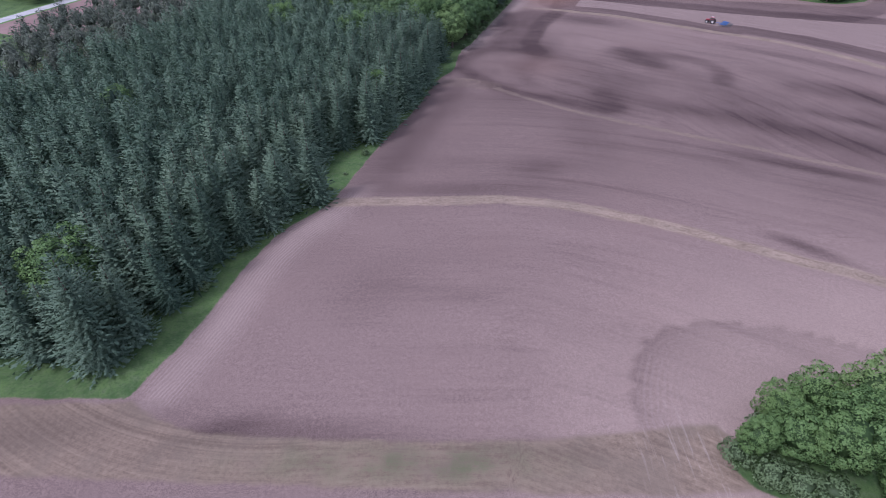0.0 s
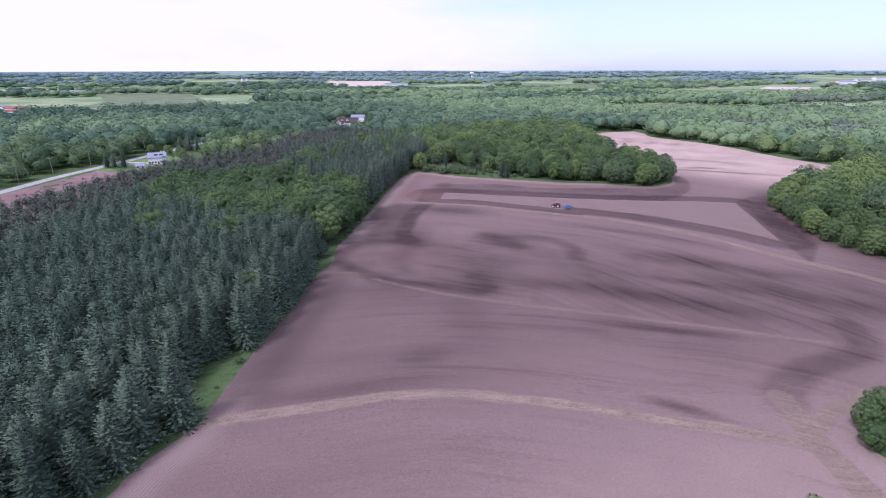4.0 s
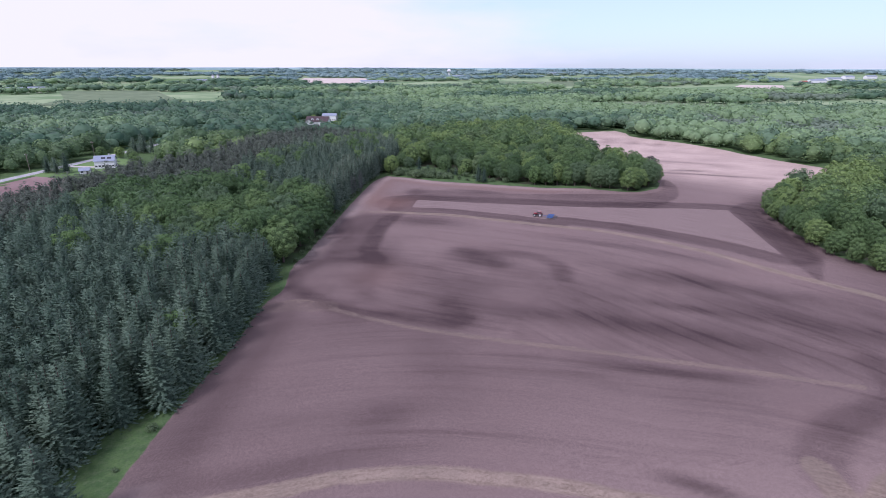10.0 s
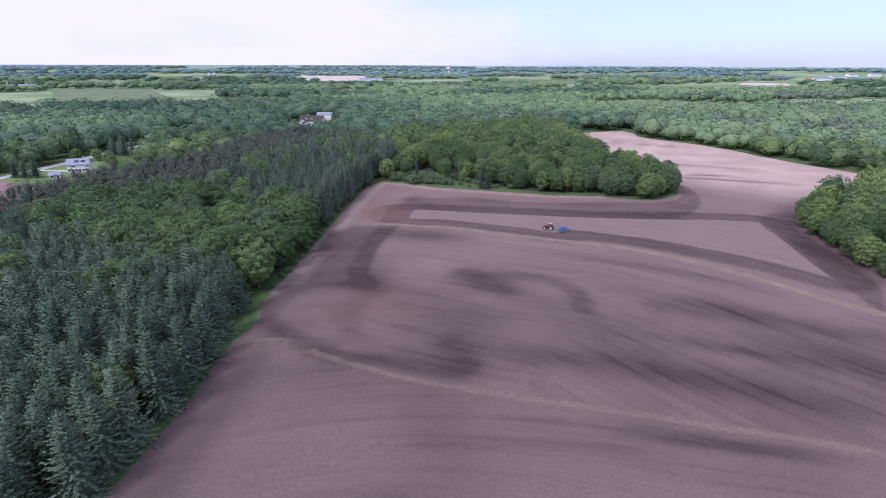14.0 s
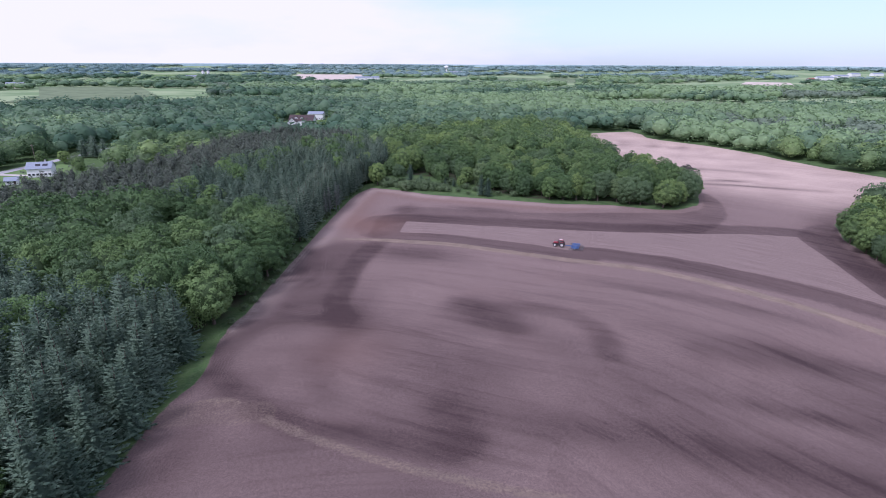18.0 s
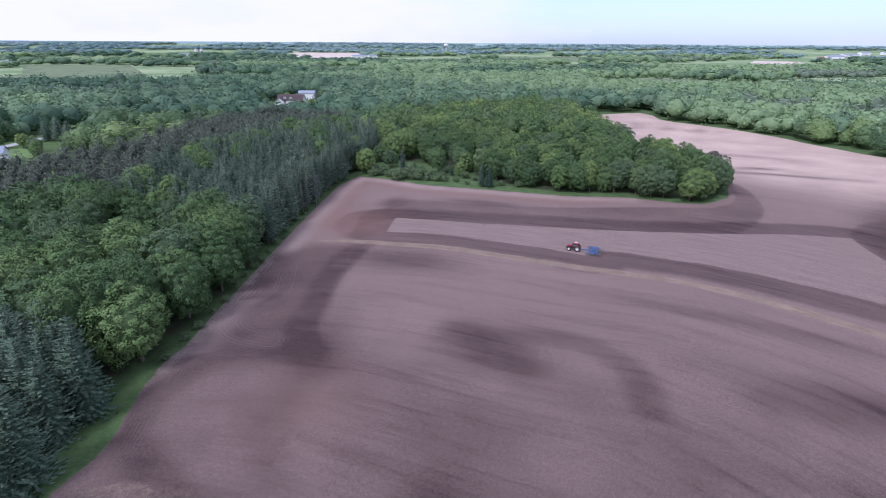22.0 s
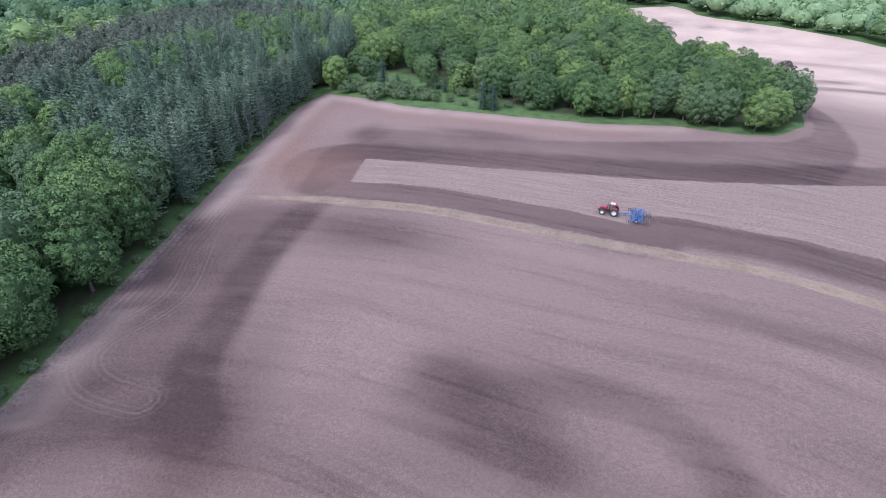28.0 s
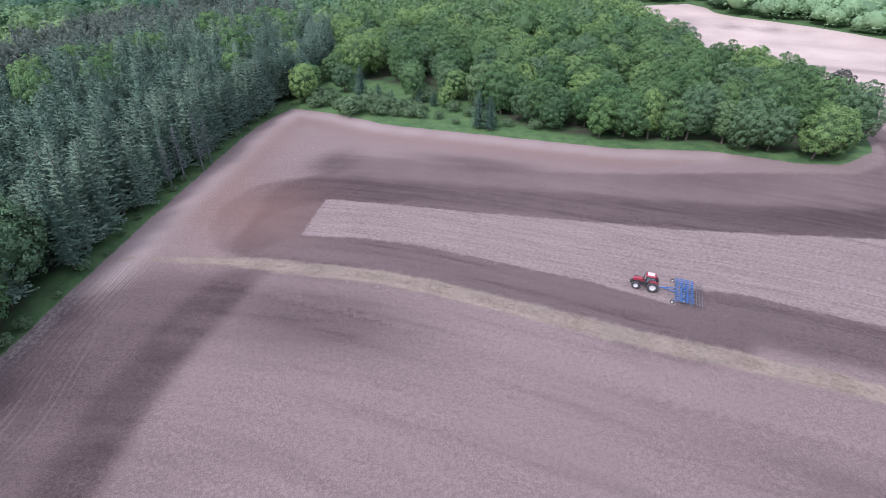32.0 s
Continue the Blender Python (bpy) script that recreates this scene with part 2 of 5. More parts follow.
def ground_mat():
    k = Nodes("worked_land", 0.95, 0.1)
    row = k.attr("row", "Vector")  # along and across the working direction, in metres
    wide, mid, fine = k.noise(0.035, 4), k.noise(0.22, 5), k.noise(2.0, 8, 0.85)
    crumb = k.noise(8.0, 3, 0.8)
    streak = k.noise(1.0, 4, 0.6, k.place((0.022, 0.34, 1), row))
    furrow = k.noise(1.0, 3, 0.6, k.place((0.05, 1.3, 1), row))
    rough = k.math("ADD", k.math("MULTIPLY", k.math("SUBTRACT", mid, 0.5), 2.2), k.math("MULTIPLY", k.math("SUBTRACT", fine, 0.5), 1.8))

    def edge(name, soft, wobble=1.0):
        return k.step(k.math("ADD", k.attr(name), k.math("MULTIPLY", rough, wobble)), -soft, soft)

    # bare soil: pale crust, damp dark hollows, a red clay cast here and there
    clod = k.math("ADD", k.math("MULTIPLY", furrow, 0.06), k.math("ADD", k.math("MULTIPLY", fine, 0.45), k.math("MULTIPLY", crumb, 0.49)))
    soil = k.mix(k.step(clod, 0.42, 0.60), (0.155, 0.113, 0.102), (0.268, 0.199, 0.178))
    soil = k.mix(k.math("MULTIPLY", k.step(wide, 0.48, 0.72), 0.28), soil, (0.215, 0.15, 0.133))
    wet = k.math("MULTIPLY", k.attr("damp"), k.math("ADD", 0.68, k.math("MULTIPLY", k.math("ADD", streak, k.math("MULTIPLY", mid, 0.6)), 0.42)), True)
    swell = k.noise(1.0, 3, 0.5, k.place((0.011, 0.036, 1), row))
    wet = k.math("ADD", wet, k.math("MULTIPLY", k.math("MULTIPLY", k.step(streak, 0.48, 0.72), k.step(k.attr("edge_in"), 10.0, 45.0)), 0.2), True)
    wet = k.math("ADD", wet, k.math("MULTIPLY", k.math("SUBTRACT", swell, 0.46), 0.72), True)
    soil = k.mix(wet, soil, k.mix(k.step(clod, 0.38, 0.64), (0.033, 0.022, 0.022), (0.092, 0.062, 0.060)))
    soil = k.mix(k.math("MULTIPLY", k.attr("clay"), 0.5), soil, k.mix(clod, (0.10, 0.055, 0.043), (0.285, 0.168, 0.13)))
    # sunlight on the north-east field put into its colour, and paler soil south-east
    soil = k.mix(k.math("MULTIPLY", k.attr("sunlit_pale_soil"), k.math("SUBTRACT", 1.0, k.math("MULTIPLY", wet, 0.75))), soil, k.mix(k.step(clod, 0.3, 0.7), (0.40, 0.308, 0.256), (0.575, 0.45, 0.375)))
    rings = k.step(k.math("SINE", k.math("MULTIPLY", k.math("ADD", k.attr("arc"), k.math("MULTIPLY", mid, 0.5)), 7.0)), -0.1, 0.9)
    soil = k.mix(k.math("MULTIPLY", rings, k.attr("arc_mask")), soil, k.mix(fine, (0.2, 0.155, 0.14), (0.37, 0.29, 0.262)))
    lane = k.step(k.noise(1.0, 4, 0.6, k.place((1.7, 0.14, 1))), 0.54, 0.68)
    lane = k.math("MULTIPLY", k.math("MULTIPLY", lane, k.attr("lanes")), k.step(fine, 0.25, 0.6))
    # stubble left unworked
    straw = k.mix(k.step(k.math("ADD", k.math("MULTIPLY", furrow, 0.24), k.math("MULTIPLY", fine, 0.76)), 0.38, 0.62), (0.146, 0.108, 0.097), (0.276, 0.211, 0.187))
    soil = k.mix(edge("stubble", 0.35, 0.5), soil, straw)
    # wheel tracks along the edges
    lines = k.math("SINE", k.math("MULTIPLY", k.math("ADD", k.attr("edge_in"), k.math("MULTIPLY", mid, 1.3)), 10.5))
    lines = k.math("MULTIPLY", k.step(lines, -0.2, 0.9), k.math("MULTIPLY", k.attr("tracks"), k.math("MULTIPLY", k.step(mid, 0.2, 0.55), k.step(fine, 0.25, 0.55))))
    soil = k.mix(k.math("MULTIPLY", lines, 0.5), soil, (0.36, 0.29, 0.262))
    fringe = k.math("MULTIPLY", k.attr("fringe"), k.step(k.math("ADD", fine, k.math("MULTIPLY", mid, 0.5)), 0.62, 0.9))
    soil = k.mix(k.math("MULTIPLY", fringe, 0.7), soil, (0.37, 0.315, 0.27))
    rut = k.step(k.math("SINE", k.math("MULTIPLY", k.math("ADD", k.attr("edge_in"), k.math("MULTIPLY", mid, 1.4)), 5.5)), 0.1, 0.8)
    soil = k.mix(k.math("MULTIPLY", k.math("MULTIPLY", rut, k.attr("ruts")), 0.7), soil, (0.07, 0.05, 0.05))
    soil = k.mix(k.math("MULTIPLY", k.attr("track_base"), 0.62), soil, k.mix(clod, (0.22, 0.168, 0.15), (0.40, 0.315, 0.278)))
    # contour strips and the headland: trampled straw with grass coming through
    straws = k.math("ADD", k.math("MULTIPLY", k.noise(1.6, 7, 0.8), 0.5), k.math("MULTIPLY", k.noise(1.0, 5, 0.7, k.place((0.16, 1.1, 1), row)), 0.5))
    strip = k.mix(k.step(straws, 0.36, 0.66), (0.15, 0.113, 0.085), (0.285, 0.22, 0.168))
    strip = k.mix(k.math("MULTIPLY", k.step(k.noise(0.13, 4), 0.45, 0.65), 0.6), strip, (0.175, 0.14, 0.11))
    strip = k.mix(k.math("MULTIPLY", wet, 0.55), strip, (0.085, 0.066, 0.055))
    strip = k.mix(k.math("MULTIPLY", k.attr("sward"), k.step(k.math("ADD", straws, k.math("MULTIPLY", mid, 0.5)), 0.6, 0.9)), strip, (0.10, 0.115, 0.062))
    strip = k.mix(k.math("MULTIPLY", k.math("MULTIPLY", k.attr("pale"), k.step(straws, 0.32, 0.62)), 0.28), strip, (0.34, 0.266, 0.212))
    soil = k.mix(k.math("MULTIPLY", edge("strip", 0.5, 0.75), k.step(k.math("ADD", k.attr("strip_dense"), fine), 0.75, 1.05)), soil, strip)
    soil = k.mix(k.math("MULTIPLY", lane, 0.32), soil, (0.42, 0.36, 0.32))
    # grass round the field, litter under the trees
    grass = k.mix(k.step(mid, 0.3, 0.7), (0.05, 0.096, 0.034), (0.105, 0.168, 0.058))
    grass = k.mix(k.step(k.noise(0.9, 6, 0.75), 0.42, 0.72), grass, (0.105, 0.145, 0.07))
    grass = k.mix(k.math("MULTIPLY", k.step(k.noise(2.6, 5, 0.8), 0.45, 0.65), 0.55), grass, (0.045, 0.075, 0.03))
    litter = k.mix(fine, (0.032, 0.034, 0.022), (0.075, 0.072, 0.046))
    litter = k.mix(k.step(mid, 0.42, 0.58), litter, (0.05, 0.085, 0.033))
    grass = k.mix(edge("wooded", 2.5, 1.5), grass, litter)
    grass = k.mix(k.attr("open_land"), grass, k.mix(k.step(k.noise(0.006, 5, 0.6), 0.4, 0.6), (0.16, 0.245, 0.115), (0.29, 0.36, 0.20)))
    k.bump(k.math("ADD", k.math("MULTIPLY", furrow, 0.05), k.math("MULTIPLY", clod, 0.95)), 0.45, 0.16)
    return k.done(k.mix(edge("field", 0.25, 0.55), grass, soil))


m_ground = ground_mat()

def smooth_line(line, n=8):
    out = []
    for i in range(len(line) - 1):
        p0, p1, p2, p3 = line[max(i - 1, 0)], line[i], line[i + 1], line[min(i + 2, len(line) - 1)]
        for t in np.arange(n) / n:
            out.append(0.5 * (2 * p1 + (p2 - p0) * t + (2 * p0 - 5 * p1 + 4 * p2 - p3) * t ** 2 + (3 * p1 - p0 - 3 * p2 + p3) * t ** 3))
    return np.array(out + [line[-1]])


# ---- the plan ----
WEST = [(-39, 41), (-34.5, 54), (-31.5, 68), (-28, 76.5), (-23, 83), (-20.5, 88), (-15.5, 106), (-11.8, 117), (-7, 130.5), (-2, 149.5), (2.8, 159), (4.3, 170), (6, 178), (9.4, 185), (12.5, 195), (17, 208), (25, 232.5), (35, 261.5), (46, 291), (55, 304)]
NORTH = [(66, 296), (76, 285), (97, 272), (113, 262), (123, 256), (141, 250), (155, 239), (163, 236), (176, 240), (185, 250)]
WOOD_EAST = [(190, 270), (192, 300), (198, 350), (214, 410), (231, 455)]
FAR_EAST = [(301, 463), (280, 418), (297, 378), (302, 341), (300, 322), (301, 290), (306, 262)]
EAST_WOOD_N, EAST_WOOD_W = [(300, 235), (255, 222), (225, 214), (204, 205)], [(190, 190), (177, 163), (169, 141), (172, 124), (190, 112), (240, 100)]
FIELD = plan(*smooth_line(np.array(WEST, float), 4), *NORTH, *WOOD_EAST, *FAR_EAST, *EAST_WOOD_N, *EAST_WOOD_W, (260, 60), (260, -70), (-110, -70), (-110, 41))
STUBBLE = plan((54, 235), (64, 231.3), (72, 226.8), (82.5, 219), (93, 211), (100.2, 203.8), (104.2, 206.8), (110.4, 203.8), (117, 198.3), (125, 192), (134, 182), (143, 169), (149, 158.5), (153.5, 147), (166, 172), (178, 196.5),
               (166, 203), (143, 210), (113, 221), (97, 229), (80, 237), (59, 247))
STRIP_A = plan((-21, 85.5), (-9, 86), (1, 86), (12, 86), (23, 84), (32, 80.5), (41, 76.5), (49, 72), (56, 68), (63, 64.5), (69, 61), (75, 56))
STRIP_B = plan((-1, 148.5), (5, 151), (10, 149), (17.6, 140.5), (29.4, 130.3), (38.6, 124), (56, 114), (71.6, 105), (86.4, 96.5), (98, 89), (106, 84))
STRIP_C = plan((27, 235), (43, 230), (51, 226.5), (66, 219), (79, 209.5), (93, 198.5), (101, 193), (113, 184), (124, 170), (133, 154), (140, 135), (150, 114), (154, 102), (157, 90))
HEADLAND = plan((-110, 41), (-55, 40), (-38, 40.5), (-34, 38), (-28, 36), (-19, 35.5), (-6, 35), (10, 35), (21, 36), (31, 37), (34, 34), (36, 29), (24, 28.6), (1, 29), (-23, 30), (-48, 31), (-110, 31))
ARC_S = plan((22, 33), (22, 38), (24, 45), (28, 51), (35, 53.5), (42, 53.4), (48, 52), (54, 49.5), (60, 46))
ARC_W = plan((27, 217), (26.5, 211.5), (25.2, 203), (22.5, 198.6), (18.6, 195.4), (16, 192), (16.2, 188.6), (19, 184.6), (24, 181.4))
CONIFERS = plan((-125, 46), (-46, 50), (-41, 62), (-35, 78), (-32, 92), (-24.5, 107), (-15.5, 121), (-10, 142), (-5, 155), (-2, 172), (-4, 178), (-22, 183), (-48, 205), (-70, 235), (-86, 180), (-94, 150), (-102, 120))
BROAD_BAND = plan((-1, 172), (6, 186), (13.5, 203), (17, 215), (20, 224), (12, 235), (2, 246), (-18, 262), (-40, 272), (-62, 270), (-70, 235), (-48, 205), (-22, 183), (-4, 178))
CONIFERS_N = plan((17.5, 224), (19.5, 231), (30.5, 264), (39.5, 286), (50, 307), (60, 318), (70, 345), (72, 385), (58, 400), (25, 385), (-8, 336), (-18, 292), (-24, 265), (2, 246), (12, 235))
PINES = plan((-125, 90), (-102, 120), (-94, 150), (-86, 180), (-70, 235), (-62, 270), (-40, 272), (-24, 265), (-18, 292), (-8, 336), (25, 385), (5, 398), (-35, 362), (-60, 330), (-88, 296), (-99, 264), (-112, 232), (-132, 188))
PINES_N = plan((-35, 362), (5, 398), (25, 385), (58, 400), (62, 430), (50, 455), (20, 462), (-15, 430))
WOOD_N = plan((105, 282), (114, 269), (125, 262), (142, 256), (156, 245), (165, 241), (176, 244), (184, 252), (187, 270), (190, 300), (196, 350), (211, 410), (228, 458), (150, 470), (85, 420), (74, 385), (72, 350), (72, 335), (88, 320), (101, 300))
GLADE = plan((55, 306), (66, 298), (76, 287), (98, 274), (105, 282), (101, 300), (88, 320), (72, 335), (60, 316))
WOOD_E = plan((204, 203), (192, 190), (180, 164), (173, 142), (176, 127), (190, 116), (245, 104), (330, 150), (310, 232), (255, 219), (225, 211))
ROAD = plan((-190, 120), (-172, 212), (-150, 293), (-139, 334), (-125, 370), (-99, 440), (-70, 520), (-30, 640))


STRIP_A, STRIP_B, STRIP_C, ARC_S, ARC_W = (smooth_line(q, 4) for q in (STRIP_A, STRIP_B, STRIP_C, ARC_S, ARC_W))


def line_distance(p, line):
    """Distance from each of the points p to a line of many legs, and the way along it."""
    best, along, run = np.full(len(p), 1e9), np.zeros(len(p)), 0.0
    for a, b in zip(line[:-1], line[1:]):
        d = b - a
        size = np.hypot(*d)
        t = np.clip(((p - a) @ d) / (size * size), 0, 1)
        away = np.hypot(*(p - a - t[:, None] * d).T)
        near = away < best
        best[near], along[near] = away[near], (run + t * size)[near]
        run += size
    return best, along


def inside(p, ring):
    hit = np.zeros(len(p), bool)
    for (x0, y0), (x1, y1) in zip(ring, np.roll(ring, -1, 0)):
        if y0 != y1:
            cross = (p[:, 1] > min(y0, y1)) & (p[:, 1] <= max(y0, y1)) & (p[:, 0] < x0 + (p[:, 1] - y0) * (x1 - x0) / (y1 - y0))
            hit ^= cross
    return hit


def ring_distance(p, ring):
    """Distance to the ring's edge, positive inside."""
    d = line_distance(p, np.vstack([ring, ring[:1]]))[0]
    return np.where(inside(p, ring), d, -d)


def rise(x, y):
    """The land: level round the fields, raised slowly far off to meet the horizon seen by the camera."""
    r = np.hypot(x, y)
    s = np.clip((r - 1300) / 3500, 0, 1)
    roll = np.sin(x * 0.0017 + 1.0) * np.cos(y * 0.0013) * 3.0 * np.clip((r - 900) / 1200, 0, 1)
    return 31.0 * s * s * (3 - 2 * s) * 0.97 + roll


FRESH_N = smooth_line(plan((39, 242), (41, 250), (46.5, 256), (54, 258), (61, 261), (67, 267.5), (74, 264), (86, 256), (106, 248), (130, 240), (152, 235.5), (164, 232.5), (178, 240), (193, 258), (189.5, 243), (178, 226), (168, 217.5), (158, 211), (145, 206.5), (129, 214), (103, 226), (77, 240), (59, 245), (52, 244), (48, 240), (52, 235), (46, 231), (41, 234), (39, 242)), 4)
FRESH_E = plan((180, 199), (192, 206), (206, 207), (184, 183), (165, 141), (144, 125), (152, 144), (169, 174))


# damp ground and, far off, dark streaks: x, y, half length, half width, turn, strength
HOLLOWS = [(29, 178, 9, 7, 70, .2), (62.5, 168, 9, 6, -30, .35), (43, 136, 9, 4.5, 80, .3), (36, 134, 8, 3.5, -25, .4), (33, 112, 7, 12, 0, .22), (20, 99, 6, 4, 10, .3), (-12, 60, 8, 6, 40, .12), (15, 184, 5, 3, 20, .4), (25, 207, 13, 7, 62, .42), (37, 190, 9, 5, 60, .15)]
STREAKS = [(111, 138, 14, 4, -45, .45), (76, 97.5, 12, 1.6, -28, .8), (92, 108, 24, 4, -38, .4), (62, 128, 22, 4, -34, .35), (60, 71, 5, 1.2, -40, 1), (5, 90, 20, 2.5, 0, .28), (118, 158, 16, 3, -52, .35), (122, 106, 26, 5, -44, .4), (104, 172, 14, 2, -44, .35), (100, 120, 20, 2.2, -38, .4)]
FAR_STREAKS = [(90, 256, 12, 3, -32, .6), (62, 264, 6, 4, 60, .7), (140, 218, 18, 4, -14, .45), (225, 262, 26, 2.4, -34, .9), (222, 276, 9, 3, -20, .9), (262, 380, 26, 3.5, -36, .8), (238, 300, 22, 4, -40, .5), (255, 405, 20, 4, -40, .5), (-18, 36, 12, 1.8, 0, .4), (-50, 36, 14, 2.4, 8, .8), (-28, 35.5, 7, 1.6, 20, .5), (8, 33.5, 16, 1.5, 0, .4), (54, 215, 14, 7, -32, .55)]
CLUMP = smooth_line(plan((31, 33), (32, 30), (36, 27.5), (43, 25), (52, 22), (64, 26), (66, 38), (56, 43), (46, 40), (38, 39), (34, 36), (31, 33)), 3)
CLUMP_2 = smooth_line(plan((81.5, 54), (83.5, 50), (86, 44), (100, 44), (108, 54), (104, 64), (91, 63.5), (84.5, 59), (81.5, 54)), 3)


def build_ground():
    step = 1.25

    def marks(lo, hi):
        out, a, w = [], lo, step
        while a > -4900:
            w *= 1.16
            a -= w
            out.insert(0, max(a, -4900))
        out += list(np.arange(lo, hi, step))
        a, w = out[-1], step
        while a < 4900:
            w *= 1.16
            a += w
            out.append(min(a, 4900))
        return np.array(out)

    xs, ys = marks(-75, 262), marks(20, 365)
    gx, gy = np.meshgrid(xs, ys)
    p = np.column_stack([gx.ravel(), gy.ravel()])
    nx, ny = len(xs), len(ys)
    i = np.arange(ny - 1)[:, None] * nx + np.arange(nx - 1)[None]
    faces = np.stack([i, i + 1, i + 1 + nx, i + nx], -1).reshape(-1, 4)
    me = bpy.data.meshes.new("ground")
    z = rise(p[:, 0], p[:, 1])
    field = np.minimum(ring_distance(p, FIELD), -np.maximum(ring_distance(p, CLUMP), ring_distance(p, CLUMP_2)))
    small = np.array([noise.noise((x * 0.05, y * 0.05, 0)) + 0.5 * noise.noise((x * 0.14, y * 0.14, 4)) for x, y in p])
    z += np.where(field > 2, 0.22 * small, 0.1 * small) * (np.hypot(p[:, 0], p[:, 1]) < 700)
    me.from_pydata(np.column_stack([p, z]).tolist(), [], faces.tolist())
    me.polygons.foreach_set("use_smooth", np.ones(len(faces), bool))

    def store(name, values):
        me.attributes.new(name, "FLOAT", "POINT").data.foreach_set("value", np.asarray(values, np.float32))

    def soft(v):
        return 1 / (1 + np.exp(-np.clip(v, -50, 50)))

    px, py = p[:, 0] / U, p[:, 1] / U
    west = line_distance(p, plan(*WEST, *NORTH[:6]))[0]
    d_a, d_b, d_c = (line_distance(p, s)[0] for s in (STRIP_A, STRIP_B, STRIP_C))
    c_along = line_distance(p, STRIP_C)[1]
    stub, head = ring_distance(p, STUBBLE), ring_distance(p, HEADLAND)
    arcs = np.where(ring_distance(p, ARC_S) > 0, line_distance(p, ARC_S)[0], 99.0)  # how far inside a turning loop
    loop = line_distance(p, ARC_W)[0]
    store("field", field)
    store("stubble", stub)
    store("edge_in", west)
    store("lanes", np.exp(-((p[:, 0] / U - 27) / 6.5) ** 4 - ((p[:, 1] / U - 32) / 8) ** 4))
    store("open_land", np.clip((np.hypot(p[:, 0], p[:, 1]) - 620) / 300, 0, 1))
    store("arc", np.where(loop < 5, 40 + loop, arcs))
    store("arc_mask", 0.38 * np.clip(arcs - 0.4, 0, 1) * np.exp(-arcs / 4.5) * np.clip(0.7 + 0.8 * small, 0.15, 1) + 0.2 * np.clip((3.6 - loop) / 1.2, 0, 1) * np.clip((loop - 0.9) / 0.5, 0, 1) * np.clip(0.75 + 0.8 * small, 0.2, 1))
    # north-east: sunlit ground painted paler; south-east: soil pale in itself
    store("sunlit_pale_soil", 1 / (1 + np.exp(-np.clip((p[:, 0] / U + 0.55 * p[:, 1] / U - 348) / 10, -50, 50))) * np.clip(0.85 + 0.3 * small, 0, 1) + 0.3 / (1 + np.exp(-np.clip((p[:, 0] / U - 0.55 * p[:, 1] / U + 8) / 7, -50, 50))) / (1 + np.exp(-np.clip((62 - p[:, 1] / U) / 5, -50, 50))) * (0.9 + 0.4 * small))
    store("tracks", np.exp(-((west - 4.0) / 3.4) ** 2) * np.where(p[:, 1] < 88 * U, 1, np.where(p[:, 1] < 226 * U, 0.12, 1.0)) * (head < -2))
    store("fringe", np.exp(-((west - 1.0) / 1.7) ** 2) * soft((py - 176) / 2) * soft((226 - py) / 2))
    store("ruts", np.exp(-((west - 4.6) / 4.0) ** 2) * soft((py - 197) / 3) * soft((229 - py) / 3))
    store("track_base", np.exp(-((west - 3.5) / 3.2) ** 2) * np.where((py > 92) & (py < 180), 0.12, np.where((py > 200) & (py < 226), 0.3, 1)) * np.where(py > 228, 1.4, 1) * np.clip(0.6 + 0.6 * small, 0, 1))
    trodden = 3.4 - line_distance(p, plan((-3, 148.5), (5, 148), (13, 146)))[0]
    crossing = np.maximum(2.6 - line_distance(p, plan((79.5, 70), (76, 61), (73.5, 52), (71, 42)))[0], 1.6 - line_distance(p, plan((76, 60), (84, 64), (96, 67)))[0])
    strip = np.maximum.reduce([1.7 - d_a, 0.95 - d_b, 1.8 - d_c - 1.3 * np.clip((50 - px) / 18, 0, 1), head, trodden, crossing])
    store("pale", np.where(head > -3, 0, np.where(trodden == strip, 0.5, np.where(1.7 - d_a == strip, 1.7, 1.0))))
    store("strip", strip)
    store("strip_dense", np.where((0.95 - d_b == strip), 0.42, np.where(trodden == strip, 0.34, np.where(crossing == strip, 0.5, np.where(1.7 - d_a == strip, 0.78, 0.62)))))
    store("sward", np.where(head > 0, np.exp(-((p[:, 1] - 37) / 2.6) ** 2) * np.exp(-((p[:, 0] + 6) / 21) ** 4) * (0.7 + 0.5 * small), 0.03 + 0.22 * small))
    wooded = np.maximum.reduce([ring_distance(p, r) for r in (CONIFERS, BROAD_BAND, CONIFERS_N, PINES, PINES_N, WOOD_N, WOOD_E)])
    store("wooded", wooded)
    # damp hollows and dark streaks
    damp = np.zeros(len(p))
    for x, y, a, b, turn, s in HOLLOWS + STREAKS + FAR_STREAKS:
        q = p / U - (x, y)
        c, sn = math.cos(radians(turn)), math.sin(radians(turn))
        along, across = q @ (c, sn), q @ (-sn, c)
        damp += s * np.exp(-(along / a) ** 2 - (across / b) ** 2)
